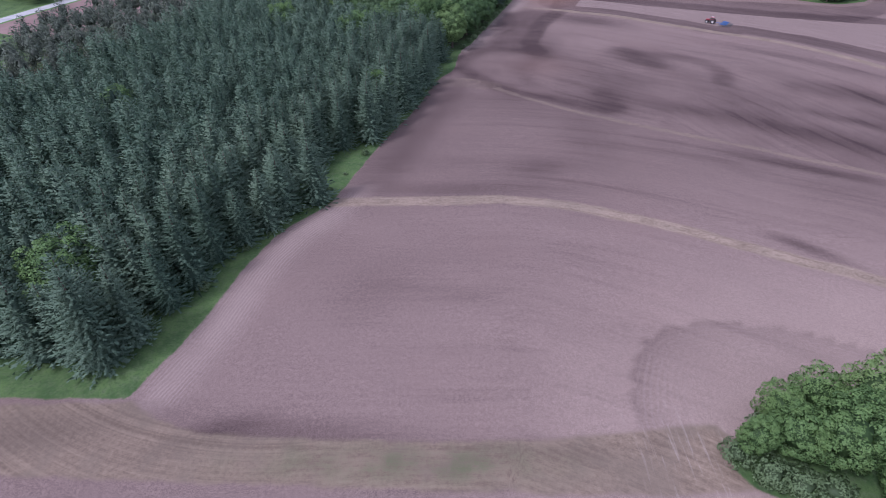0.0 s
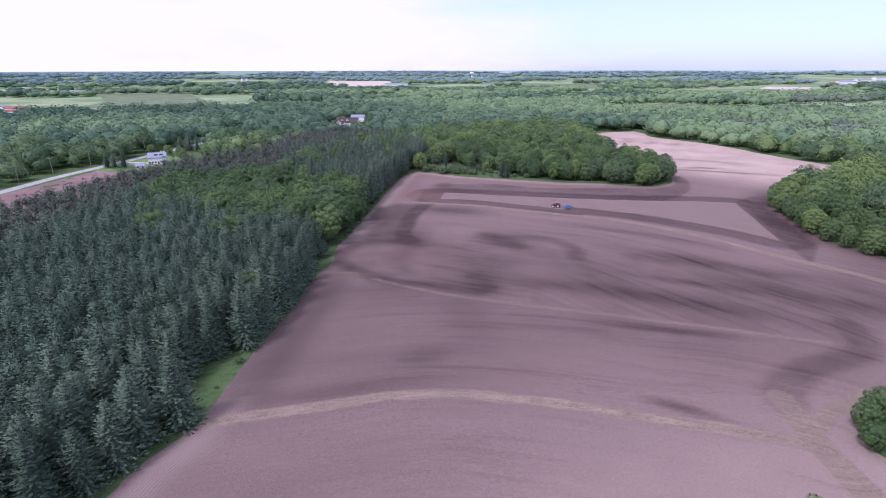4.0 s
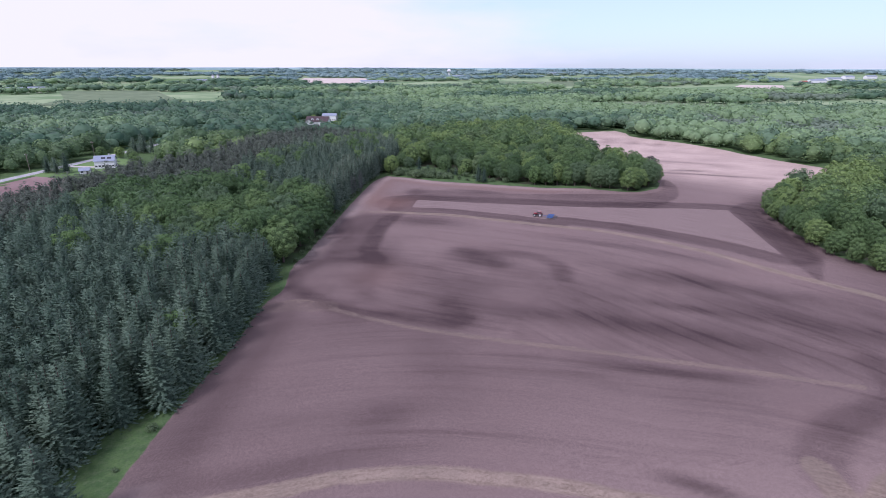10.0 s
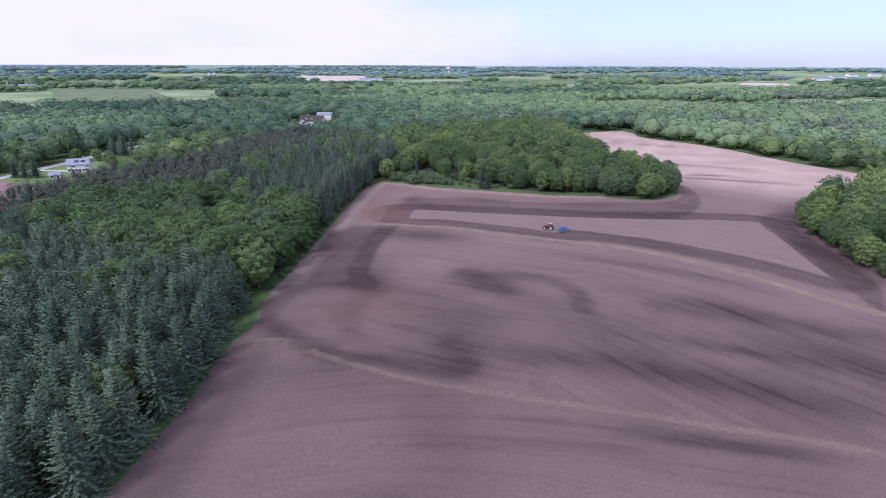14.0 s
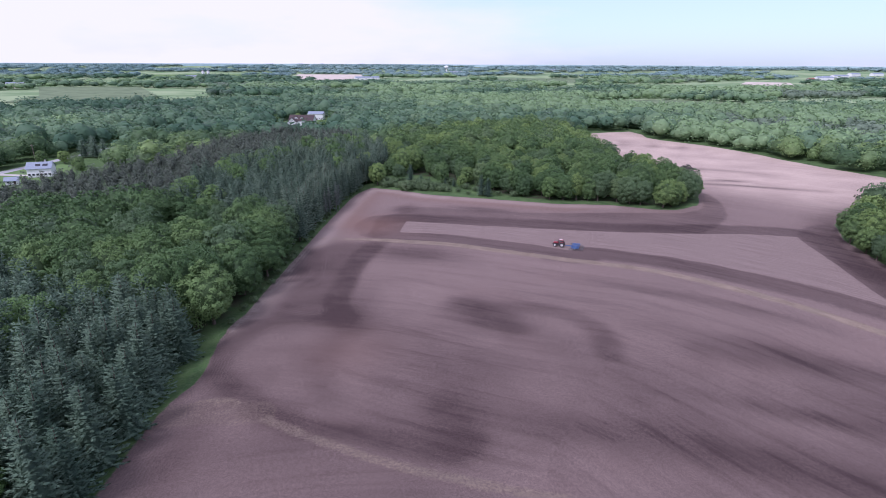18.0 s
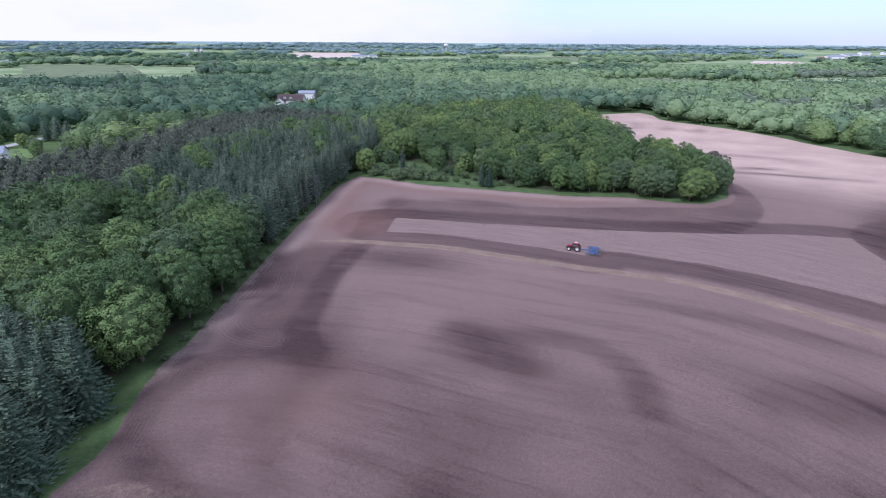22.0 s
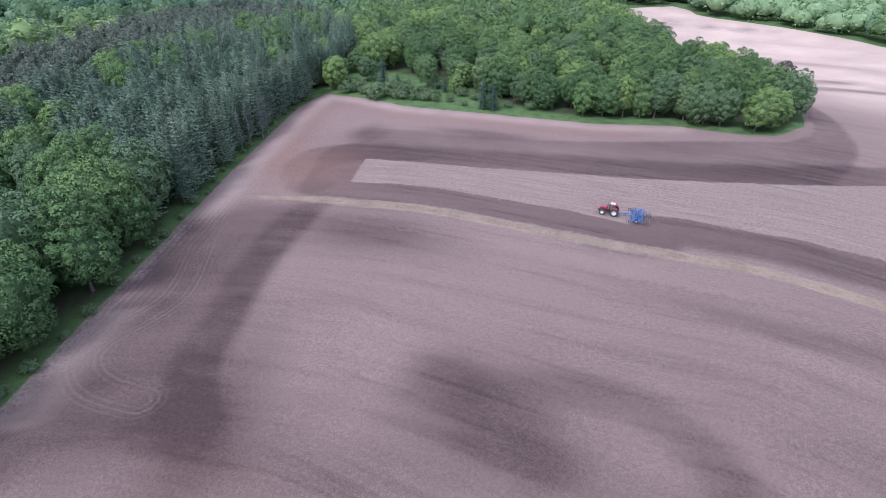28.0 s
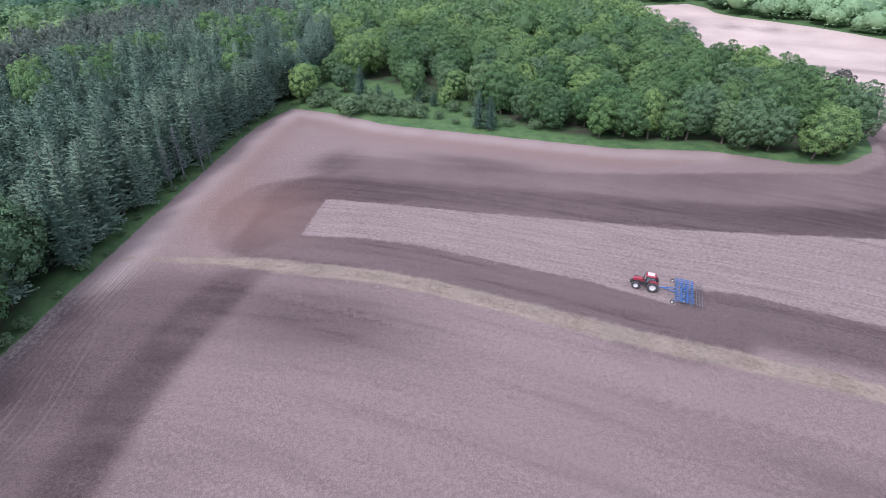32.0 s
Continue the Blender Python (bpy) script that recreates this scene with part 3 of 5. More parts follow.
    # dark swaths where the implement turned, each with a firm edge
    for line, width, s, edge in ((((44, 224), (39.6, 217), (36.2, 209), (33.6, 202), (31.8, 195), (29.2, 187), (29.2, 180), (30.2, 174.5)), 2.8, .5, .16), (((28.5, 168), (24.6, 160.5), (22.8, 155), (24.6, 148)), 2.6, .24, .5),
                           (((30.5, 178), (32, 171.5)), 3.0, .6, .5), (((6, 168), (5.5, 160), (8.8, 154.5), (14, 146), (21, 139.5), (28.5, 136), (34, 132), (40, 128.3), (44, 130)), 2.0, .6, .35),
                           (((8, 172), (13, 177), (20, 178), (27, 176)), 2.2, .5, .5), (((58, 176), (61, 168.5), (64, 163)), 3.0, .72, .5), (((62, 174), (72, 169.6), (78, 165), (80.8, 159), (80.5, 153.5), (78, 147)), 2.4, .46, .3),
                           (((42, 139), (43, 131)), 2.8, .6, .5), (((97, 143), (108, 136), (121, 126), (131, 118)), 3.0, .34, .5), (((79.5, 68.5), (82.5, 72), (87, 74.5), (94, 77), (103, 78), (112, 81), (117, 90)), 3.2, .34, .2), (((21.2, 207), (23, 214), (25.2, 221)), 2.2, .7, .3)):
        away = line_distance(p, smooth_line(plan(*line), 4))[0] + (0.35 + 2.0 * edge) * small
        damp += 1.3 * s / (1 + np.exp(np.clip((away - width * U) / (edge * width), -40, 40))) * (0.85 + 0.5 * small)

    # the corner west of the long swath, worked wet
    turn_line = np.interp(py, [172, 178, 187, 194.5, 201.5, 209, 218.5, 226], [29, 31.5, 32.5, 35, 36.8, 40, 44.8, 49])
    damp += 0.42 * soft((turn_line - px) / 0.35) * soft((py - 178) / 4) * soft((228 - py) / 2) * (field > 0) * (0.9 + 0.4 * small)
    # the middle of the field and a band along its west edge are darker
    damp += soft((py + 0.62 * px - 140) / 9) * soft((222 - py - 0.72 * px) / 8) * (0.08 + 0.2 * small) * (field > 0)
    damp += 0.18 * soft((py - 88) / 4) * soft((200 - py - 0.5 * px) / 10) * (field > 0)
    damp += 0.4 * np.exp(-((west - 6) / 5) ** 2) * soft((150 - py) / 6) * soft((py - 92) / 4)
    fresh = np.clip((stub + 13.0 + 1.6 * small) / 2.0, 0, 1) * (stub < 0.4)
    damp += 0.4 * np.clip((np.maximum(ring_distance(p, FRESH_N), ring_distance(p, FRESH_E)) + 0.8 * small) / 1.3, 0, 1) * (stub < 0.4) * (0.8 + 0.4 * small)
    damp += 0.5 * fresh * np.where(d_c < 1.5, 0.3, 1) * np.where((p[:, 1] < 300 - 0.75 * p[:, 0]) & (d_c > 1.5) & (stub < -11), 0.4, 1)
    damp += 0.5 * np.exp(-(np.maximum(-ring_distance(p, WOOD_E) - 2, 0) / 9) ** 2) * (field > 0)
    damp += 0.3 * np.exp(-arcs / 5.0)
    store("damp", 1 - np.exp(-1.7 * np.clip(damp, 0, 3)))
    clay = np.exp(-(np.hypot(*(p / U - (46, 245)).T) / 12) ** 2) + 0.8 * np.exp(-((west - 7) / 6) ** 2) * (p[:, 1] > 280) + 0.4 * np.exp(-(np.hypot(*(p / U - (29, 162)).T) / 9) ** 2)
    store("clay", np.clip(clay, 0, 1))
    side = np.sign((p[:, 0] - 60) * 0.6 + (p[:, 1] - 250) * 0.8)
    south = py < np.interp(px, np.append(STRIP_B[:, 0], 180 * U) / U, np.append(STRIP_B[:, 1], 40 * U) / U)
    along_a, b_along = line_distance(p, STRIP_A)[1], line_distance(p, STRIP_B)[1]
    side_a = np.sign(p[:, 1] - 88 * U + 0.28 * np.maximum(p[:, 0] - 20, 0))
    row = np.column_stack([np.where(south, along_a, c_along + 0.2 * p[:, 0]), np.where(south, 500 + d_a * side_a, d_c * side), np.zeros(len(p))]).astype(np.float32)
    me.attributes.new("row", "FLOAT_VECTOR", "POINT").data.foreach_set("vector", row.ravel())
    me.materials.append(m_ground)
    return tagged(new("ground", me), "rolling farmland of bare reddish soil with grassy margins", "ground", kind="structure")


ground = build_ground()


def lay(name, ring, height, mat, label, category="field"):
    """A level patch of land with a fixed outline, just proud of the ground."""
    bm = bmesh.new()
    vs = [bm.verts.new((x, y, height + float(rise(np.float64(x), np.float64(y))))) for x, y in ring]
    bm.faces.new(vs)
    bmesh.ops.triangulate(bm, faces=bm.faces[:])
    me = bpy.data.meshes.new(name)
    bm.to_mesh(me)
    bm.free()
    me.materials.append(mat)
    return tagged(new(name, me), label, category, kind="structure")


# ---- trees ----


def mesh_of(name, verts, tris, normals, crown_shade, mat, tint=None):
    """A mesh whose shading follows the roundness of the foliage."""
    me = bpy.data.meshes.new(name)
    me.vertices.add(len(verts))
    me.vertices.foreach_set("co", np.asarray(verts, np.float32).ravel())
    me.loops.add(len(tris) * 3)
    me.loops.foreach_set("vertex_index", np.asarray(tris, np.int32).ravel())
    me.polygons.add(len(tris))
    me.polygons.foreach_set("loop_start", np.arange(0, len(tris) * 3, 3, dtype=np.int32))
    me.polygons.foreach_set("use_smooth", np.ones(len(tris), bool))
    me.update(calc_edges=True)
    me.normals_split_custom_set_from_vertices(np.asarray(normals, np.float32))
    me.attributes.new("crown_shade", "FLOAT", "POINT").data.foreach_set("value", np.asarray(crown_shade, np.float32))
    if tint is not None:
        me.attributes.new("tint", "FLOAT", "POINT").data.foreach_set("value", np.asarray(tint, np.float32))
    me.materials.append(mat)
    return me


def unit(v):
    return v / np.maximum(np.linalg.norm(v, axis=-1, keepdims=True), 1e-9)


def faced(v, t, n, crown_shade=0.0):
    """Turn each face so that it looks the way of its normals. The last value: how far crown shade darkens its colour.
    """
    a, b, c = v[t[:, 0]], v[t[:, 1]], v[t[:, 2]]
    back = np.einsum("ij,ij->i", np.cross(b - a, c - a), n[t].mean(1)) < 0
    t = t.copy()
    t[back] = t[back][:, ::-1]
    return v, t, n, np.full(len(v), crown_shade)


def sprays(centre, way, length, width, out, r):
    """Small three-cornered sprays of leaf: pointing along way from centre, each turned at random, lit as parts of the surface out."""
    n = len(centre)
    side = unit(np.cross(way, out + 0.7 * r.normal(size=(n, 3))))
    a, b, c = centre - way * length[:, None] * 0.4 + side * width[:, None], centre - way * length[:, None] * 0.4 - side * width[:, None], centre + way * length[:, None] * 0.6
    return faced(np.stack([a, b, c], 1).reshape(-1, 3), np.arange(3 * n).reshape(-1, 3), np.repeat(unit(out + 0.22 * r.normal(size=(n, 3))), 3, 0))


def stack(*pieces):
    vs, ts, ns, ks, n = [], [], [], [], 0
    for v, t, o, k in pieces:
        vs.append(v)
        ts.append(t + n)
        ns.append(o)
        ks.append(k)
        n += len(v)
    return np.vstack(vs), np.vstack(ts), np.vstack(ns), np.concatenate(ks)


def tube(rings, sides):
    t = []
    for k in range(rings - 1):
        for i in range(sides):
            a, b = k * sides + i, k * sides + (i + 1) % sides
            t += [(a, b, b + sides), (a, b + sides, a + sides)]
    return np.array(t)


def trunk_piece(h, r0, sides=6):
    zs = np.linspace(0, h, 4)
    rs = r0 * (1 - 0.8 * zs / h) * np.array([1.25, 1, 1, 1])
    ang = np.arange(sides) / sides * 2 * np.pi
    v = np.concatenate([np.column_stack([np.cos(ang) * q, np.sin(ang) * q, np.full(sides, z)]) for z, q in zip(zs, rs)])
    return faced(v, tube(4, sides), unit(v * (1, 1, 0) + 1e-6))


def limb_piece(a, b, r0, r1, sides=4):
    a, b = np.array(a, float), np.array(b, float)
    d = unit(b - a)
    u = unit(np.cross(d, (0.3, 0.1, 1.0)))
    w = np.cross(d, u)
    ang = np.arange(sides) / sides * 2 * np.pi
    ring = np.cos(ang)[:, None] * u + np.sin(ang)[:, None] * w
    return faced(np.vstack([a + ring * r0, b + ring * r1]), tube(2, sides), np.vstack([ring, ring]))


def spruce_crown(h, r, whorls, arms, twigs, seed, base=0.06, size=1.0, heart=True, cone=0.66):
    """Whorls of boughs, rising near the top and drooping below, each a fan of twigs with upturned ends."""
    g = np.random.default_rng(seed)
    c, w, ln, wd, o = [], [], [], [], []
    up = np.array([0, 0, 1.0])
    for i in range(whorls):
        f = base + (0.97 - base) * (i + 0.35 * g.random()) / whorls
        reach = r * (1 - f) ** cone * (0.78 + 0.22 * min(1, (f - base) / 0.16)) + 0.16
        count = max(4, int(arms * (0.42 + 0.58 * (1 - f)) + 0.5))
        for j in range(count):
            ang = 2 * math.pi * (j + 0.7 * g.random()) / count + i * 0.9
            out = reach * (0.55 + 0.62 * g.random() ** 0.8)
            d = np.array([math.cos(ang), math.sin(ang), 0.0])
            side = np.array([-d[1], d[0], 0.0])
            k = max(3, int(round(twigs * (0.34 + 0.66 * (1 - f)))))
            s = 0.28 + 0.72 * (np.arange(k) + g.random(k)) / k
            hand = np.where(np.arange(k) % 2, 1.0, -1.0)
            a = radians(24) + radians(48) * (1 - s) + g.normal(0, 0.2, k)
            way = unit(d * np.cos(a)[:, None] + side * (hand * np.sin(a))[:, None] + up * (0.22 + g.normal(0, 0.2, (k, 1))))
            length = size * (0.62 + 0.45 * g.random(k)) * (0.62 + 0.38 * out / r) * (1.15 - 0.3 * s)
            pos = d * (out * s)[:, None] + way * (length * 0.35)[:, None]
            pos[:, 2] += f * h + out * ((0.5 * f - 0.1) * s - 0.3 * (1 - f) * s + 0.2 * s ** 3)
            c.append(pos)
            w.append(way)
            o.append(unit(d * (0.2 + 0.55 * s)[:, None] + up * 0.72 + side * (hand * 0.22)[:, None]))
            ln.append(length)
            wd.append(size * (0.16 + 0.1 * g.random(k)) * (1.1 - 0.3 * f))
    k = 5
    c.append(np.column_stack([g.normal(0, 0.08, (k, 2)), h * 0.965 + 0.5 * g.random(k)]))
    w.append(unit(up + g.normal(0, 0.3, (k, 3))))
    o.append(unit(up + g.normal(0, 0.6, (k, 3))))
    ln.append(np.full(k, 0.9 * size))
    wd.append(np.full(k, 0.14 * size))
    leaves = sprays(np.vstack(c), np.vstack(w), np.concatenate(ln), np.concatenate(wd), np.vstack(o), g)
    if not heart:
        return leaves
    # the twiggy heart of the tree, darkened for the shade inside the crown
    rings, sides = 6, 7
    zs = np.linspace(base + 0.02, 0.93, rings)
    rr = r * 0.5 * (1 - zs) ** 0.8 + 0.03
    a0 = np.arange(sides) / sides * 2 * np.pi
    v = np.concatenate([np.column_stack([np.cos(a0 + q) * rad, np.sin(a0 + q) * rad, np.full(sides, zz * h)]) for q, (zz, rad) in enumerate(zip(zs, rr))])
    v *= 0.85 + 0.3 * g.random((len(v), 1)) * (1, 1, 0)
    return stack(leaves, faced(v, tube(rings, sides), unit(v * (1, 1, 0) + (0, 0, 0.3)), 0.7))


def ico(fine):
    bm = bmesh.new()
    bmesh.ops.create_icosphere(bm, subdivisions=fine, radius=1.0)
    v = np.array([x.co[:] for x in bm.verts])
    t = np.array([[x.index for x in f.verts] for f in bm.faces])
    bm.free()
    return v, t


ICO_LIGHT, ICO_FULL = ico(1), ico(2)


def broad_crown(h, r, clumps, leaves, size, seed, foot=0.1, big=1.0, crown_shade=0.85, core=0.6):
    """A domed crown: great lobes set with rounded leafy clumps, each covered in small sprays, over a heart darkened for
    shade.
    """
    g = np.random.default_rng(seed)
    mid, half = h * (1 + foot) / 2, h * (1 - foot) / 2
    lobe = unit(g.normal(size=(8, 3)) * (1, 1, 0.7) + (0, 0, 0.35))

    def shape(d):
        near = (d @ lobe.T).max(1)
        return (0.6 + 0.47 * np.clip((near - 0.45) / 0.55, 0, 1) ** 0.8) * (1 - 0.16 * np.clip(-d[:, 2], 0, 1))

    i = np.arange(clumps) + 0.5
    dz, a = 1 - 1.72 * i / clumps, i * 2.399963 + g.random() * 6.28
    flat = np.sqrt(1 - dz * dz)
    d = unit(np.column_stack([np.cos(a) * flat, np.sin(a) * flat, dz]) + g.normal(0, 0.75 / math.sqrt(clumps), (clumps, 3)))
    pos = d * (shape(d) * (0.72 + 0.16 * g.random(clumps)))[:, None] * (r, r, half)
    pos[:, 2] += mid
    rad = r * big * 1.85 / math.sqrt(clumps) * (0.72 + 0.5 * g.random(clumps))
    e = unit(g.normal(size=(clumps, leaves, 3)) + d[:, None] * 0.95 + (0, 0, 0.35))
    c = (pos[:, None] + e * (rad[:, None, None] * (0.72 + 0.36 * g.random((clumps, leaves, 1)))) * (1, 1, 0.85)).reshape(-1, 3)
    out = unit(e * 0.8 + d[:, None] * 0.4 + (0, 0, 0.14)).reshape(-1, 3)
    e, m = e.reshape(-1, 3), clumps * leaves
    w = unit(np.cross(e, g.normal(size=(m, 3))) + e * 0.3 + (0, 0, -0.12))
    tufts = sprays(c, w, size * (0.7 + 0.6 * g.random(m)), size * 0.42 * (0.7 + 0.6 * g.random(m)), out, g)
    # thinner leaves further in and the heart behind them, both darkened for crown shade
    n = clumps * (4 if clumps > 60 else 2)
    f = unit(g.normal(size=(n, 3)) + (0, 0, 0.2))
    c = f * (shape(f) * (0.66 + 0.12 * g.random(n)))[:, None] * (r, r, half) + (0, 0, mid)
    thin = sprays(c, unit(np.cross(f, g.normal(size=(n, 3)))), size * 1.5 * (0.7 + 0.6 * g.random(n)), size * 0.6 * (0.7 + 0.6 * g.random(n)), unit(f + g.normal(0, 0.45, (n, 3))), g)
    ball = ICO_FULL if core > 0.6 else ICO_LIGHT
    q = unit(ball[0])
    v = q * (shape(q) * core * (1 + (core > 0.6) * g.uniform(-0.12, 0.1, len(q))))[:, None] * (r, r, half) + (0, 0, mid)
    return stack(tufts, (*thin[:3], np.full(3 * n, crown_shade * 0.55)), faced(v, ball[1], q, crown_shade))


def tree_kind(name, label, group, crown, mat, h, r0, limbs=True, category="tree"):
    """One tree with its parts, kept off the plan until it is copied: trunk with limbs, crown."""
    root = tagged(new(name), label, category, group)
    wood_parts = [trunk_piece(h, r0)]
    g = np.random.default_rng(int(h * 100))
    for k in range(5 if limbs else 0):
        a = g.random() * 6.28
        z = h * (0.25 + 0.09 * k)
        wood_parts.append(limb_piece((0, 0, z), (math.cos(a) * h * 0.2, math.sin(a) * h * 0.2, z + h * 0.2), r0 * 0.45, r0 * 0.15))
    for part_name, geo, m in (("trunk", stack(*wood_parts), m_bark), ("crown", crown, mat)):
        ob = new(part_name, mesh_of(part_name, *geo, m))
        ob.parent = root
    return root


def scatter(ring, gap, seed, jitter=0.35, turn=0.0, keep=0.0):
    """Places on a jittered lattice inside a ring, at least keep from its edge."""
    g = np.random.default_rng(seed)
    c = ring.mean(0)
    reach = np.abs(ring - c).max() * 1.5
    a = np.arange(-reach, reach, gap)
    x, y = np.meshgrid(a, a)
    x = x + (np.arange(len(a)) % 2)[:, None] * gap * 0.5
    p = np.column_stack([x.ravel(), y.ravel()]) + g.uniform(-jitter, jitter, (x.size, 2)) * gap
    ct, st = math.cos(radians(turn)), math.sin(radians(turn))
    p = p @ np.array([[ct, st], [-st, ct]]) + c
    return p[ring_distance(p, ring) > keep]


def wood(name, label, places, shapes, mat, seed, sizes, kind="stuff"):
    """Far trees joined into one: copies of a few light tree shapes, each turned, sized and tinted."""
    g = np.random.default_rng(seed)
    pick = g.integers(0, len(shapes), len(places))
    # noise offset picked so that the sunlit east wood comes out pale
    patch = np.array([noise.noise((q[0] * 0.004, q[1] * 0.007, 39.59)) for q in places])
    vs, ts, ns, ks, tint, n = [], [], [], [], [], 0
    for i, (v, t, o, crown_shade) in enumerate(shapes):
        at = places[pick == i]
        if not len(at):
            continue
        a, s, hs = g.random(len(at)) * 6.283, g.uniform(*sizes, len(at)), g.uniform(0.88, 1.12, len(at))
        if at.shape[1] > 3:
            s, hs = s * at[:, 3], hs * at[:, 4]
        ca, sa = np.cos(a)[:, None], np.sin(a)[:, None]
        x = (v[None, :, 0] * ca - v[None, :, 1] * sa) * s[:, None] + at[:, :1]
        y = (v[None, :, 0] * sa + v[None, :, 1] * ca) * s[:, None] + at[:, 1:2]
        z = v[None, :, 2] * (s * hs)[:, None] + (at[:, 2:3] if at.shape[1] > 2 else 0)
        vs.append(np.stack([x, y, z], -1).reshape(-1, 3))
        ns.append(np.stack([o[None, :, 0] * ca - o[None, :, 1] * sa, o[None, :, 0] * sa + o[None, :, 1] * ca, np.broadcast_to(o[None, :, 2], x.shape)], -1).reshape(-1, 3))
        ts.append((t[None] + (np.arange(len(at)) * len(v))[:, None, None]).reshape(-1, 3) + n)
        ks.append(np.tile(crown_shade, len(at)))
        # sun on the eastern woods and cloud shade westwards put into the tint
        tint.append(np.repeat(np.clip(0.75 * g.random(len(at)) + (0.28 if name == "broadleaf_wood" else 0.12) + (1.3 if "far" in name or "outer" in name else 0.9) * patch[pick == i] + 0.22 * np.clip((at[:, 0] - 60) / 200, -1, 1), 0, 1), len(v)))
        n += len(at) * len(v)
    ob = new(name, mesh_of(name, np.vstack(vs), np.vstack(ts), np.vstack(ns), np.concatenate(ks), mat, np.concatenate(tint)))
    return tagged(ob, label, "trees", kind=kind)


SPRUCE_H = 15.0
SHAPES = ((1, 1), (1.1, 0.95), (0.92, 1.08), (1.04, 1.0))
spruces = [tree_kind("spruce_tree", "blue-green plantation spruce with dense drooping boughs beside the field", "spruces of the plantation",
                     spruce_crown(SPRUCE_H * s, 4.4 * w, 19, 14, 15, 11 + i, 0.1, 0.84), m_spruce, SPRUCE_H * s * 0.97, 0.18, False) for i, (s, w) in enumerate(SHAPES)]
wide_spruces = [tree_kind("spruce_tree", "broad bushy spruce with boughs down to the grass", "spruces of the plantation",
                          spruce_crown(SPRUCE_H * s, 5.0 * w, 23, 16, 18, 21 + i, 0.015, 0.8, True, 0.8), m_spruce, SPRUCE_H * s * 0.97, 0.22, False) for i, (s, w) in enumerate(((1.0, 1), (0.94, 1.06), (1.1, 0.92)))]
great_spruce = [tree_kind("spruce_tree", "great blue spruce with dense boughs down to the grass", "spruces of the plantation",
                          spruce_crown(17.5, 5.6, 28, 22, 24, 29, 0.0, 0.78, True, 0.58), m_spruce, 16.5, 0.3, False)]
tall_spruces = [tree_kind("spruce_tree", "dark blue-green spruce of the dense wood", "spruces of the plantation",
                          spruce_crown(SPRUCE_H * s * 1.05, 4.7 * w, 18, 14, 16, 15 + i, 0.16, 0.86), m_tall, SPRUCE_H * s * 1.02, 0.18, False) for i, (s, w) in enumerate(SHAPES[:3])]
edge_spruces = [tree_kind("spruce_tree", "dark spruce with a bare grey lower trunk at the wood's edge", "spruces of the plantation",
                          spruce_crown(SPRUCE_H * s * 1.08, 4.6 * w, 18, 14, 16, 18 + i, 0.13, 0.86, True, 0.72), m_tall, SPRUCE_H * s * 1.05, 0.2, False) for i, (s, w) in enumerate(SHAPES[:3])]
broads = [tree_kind("broadleaf_tree", "spreading green broadleaf tree in full leaf at the wood's edge", "broadleaf trees along the field",
                    broad_crown(h, r, 112, 60, 0.4, 31 + i, foot, 1.0, 0.7, 0.66), m_broad, h * 0.8, 0.32) for i, (h, r, foot) in enumerate(((15.5, 6.6, -.14), (17.0, 6.2, -.12), (14.2, 5.8, -.16), (16.4, 7.2, -.12), (13.2, 5.6, -.16)))]
band_broads = [tree_kind("broadleaf_tree", "large deep green broadleaf tree with a rounded crown", "broadleaf trees of the band",
                         broad_crown(h, r, 112, 60, 0.4, 37 + i, foot, 1.0, 0.7, 0.66), m_band, h * 0.8, 0.32) for i, (h, r, foot) in enumerate(((15.5, 6.6, -.14), (14.2, 5.8, -.16), (16.4, 7.2, -.12)))]
small_broads = [tree_kind("broadleaf_tree", "small dense green broadleaf tree in full leaf", "broadleaf trees along the field",
                          broad_crown(h, r, 88, 84, 0.31, 131 + i, foot), m_broad, h * 0.8, 0.22) for i, (h, r, foot) in enumerate(((14.0, 5.2, -.06), (12.8, 5.0, -.1), (11.5, 4.6, -.1)))]
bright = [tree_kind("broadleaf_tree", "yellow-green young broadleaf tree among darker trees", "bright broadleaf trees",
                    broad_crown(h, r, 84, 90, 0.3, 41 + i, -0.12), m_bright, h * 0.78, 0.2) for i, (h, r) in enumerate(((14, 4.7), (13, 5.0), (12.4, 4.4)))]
m_copper = leaf_mat("copper_leaves", (0.062, 0.07, 0.055), (0.135, 0.135, 0.105), True)
copper = [tree_kind("broadleaf_tree", "dark brownish-leaved round tree at the wood's tip", "dark trees of the wood",
                    broad_crown(15.5, 5.6, 100, 40, 0.48, 43, -0.1), m_copper, 12.5, 0.3)]
bushes = [tree_kind("bush", "rounded grey-green bush at the field margin", "bushes of the glade", broad_crown(3.6, 2.5, 30, 26, 0.34, 45 + i, 0.0), m_shrub, 2.4, 0.08, True, "bush") for i in range(2)]
spruce_light = [spruce_crown(SPRUCE_H * s, 4.3, 13, 10, 8, 51 + i, 0.46, 1.0) for i, s in enumerate((1.0, 1.1, 0.9))]
spruce_tops = [spruce_crown(SPRUCE_H * s * 1.03, 4.6, 12, 11, 9, 55 + i, 0.42, 1.1) for i, s in enumerate((1.0, 1.1, 0.9))]
pine_light = [broad_crown(SPRUCE_H * s, 2.6, 16, 12, 0.62, 61 + i, 0.34, 1.1) for i, s in enumerate((0.95, 1.04, 1.1))]
broad_light = [broad_crown(h, r, 60, 18, 0.78, 71 + i, 0.0, 1.0, 0.6, 0.72) for i, (h, r) in enumerate(((16, 6.4), (17, 6.9), (14.5, 5.6), (15.5, 7.2)))]
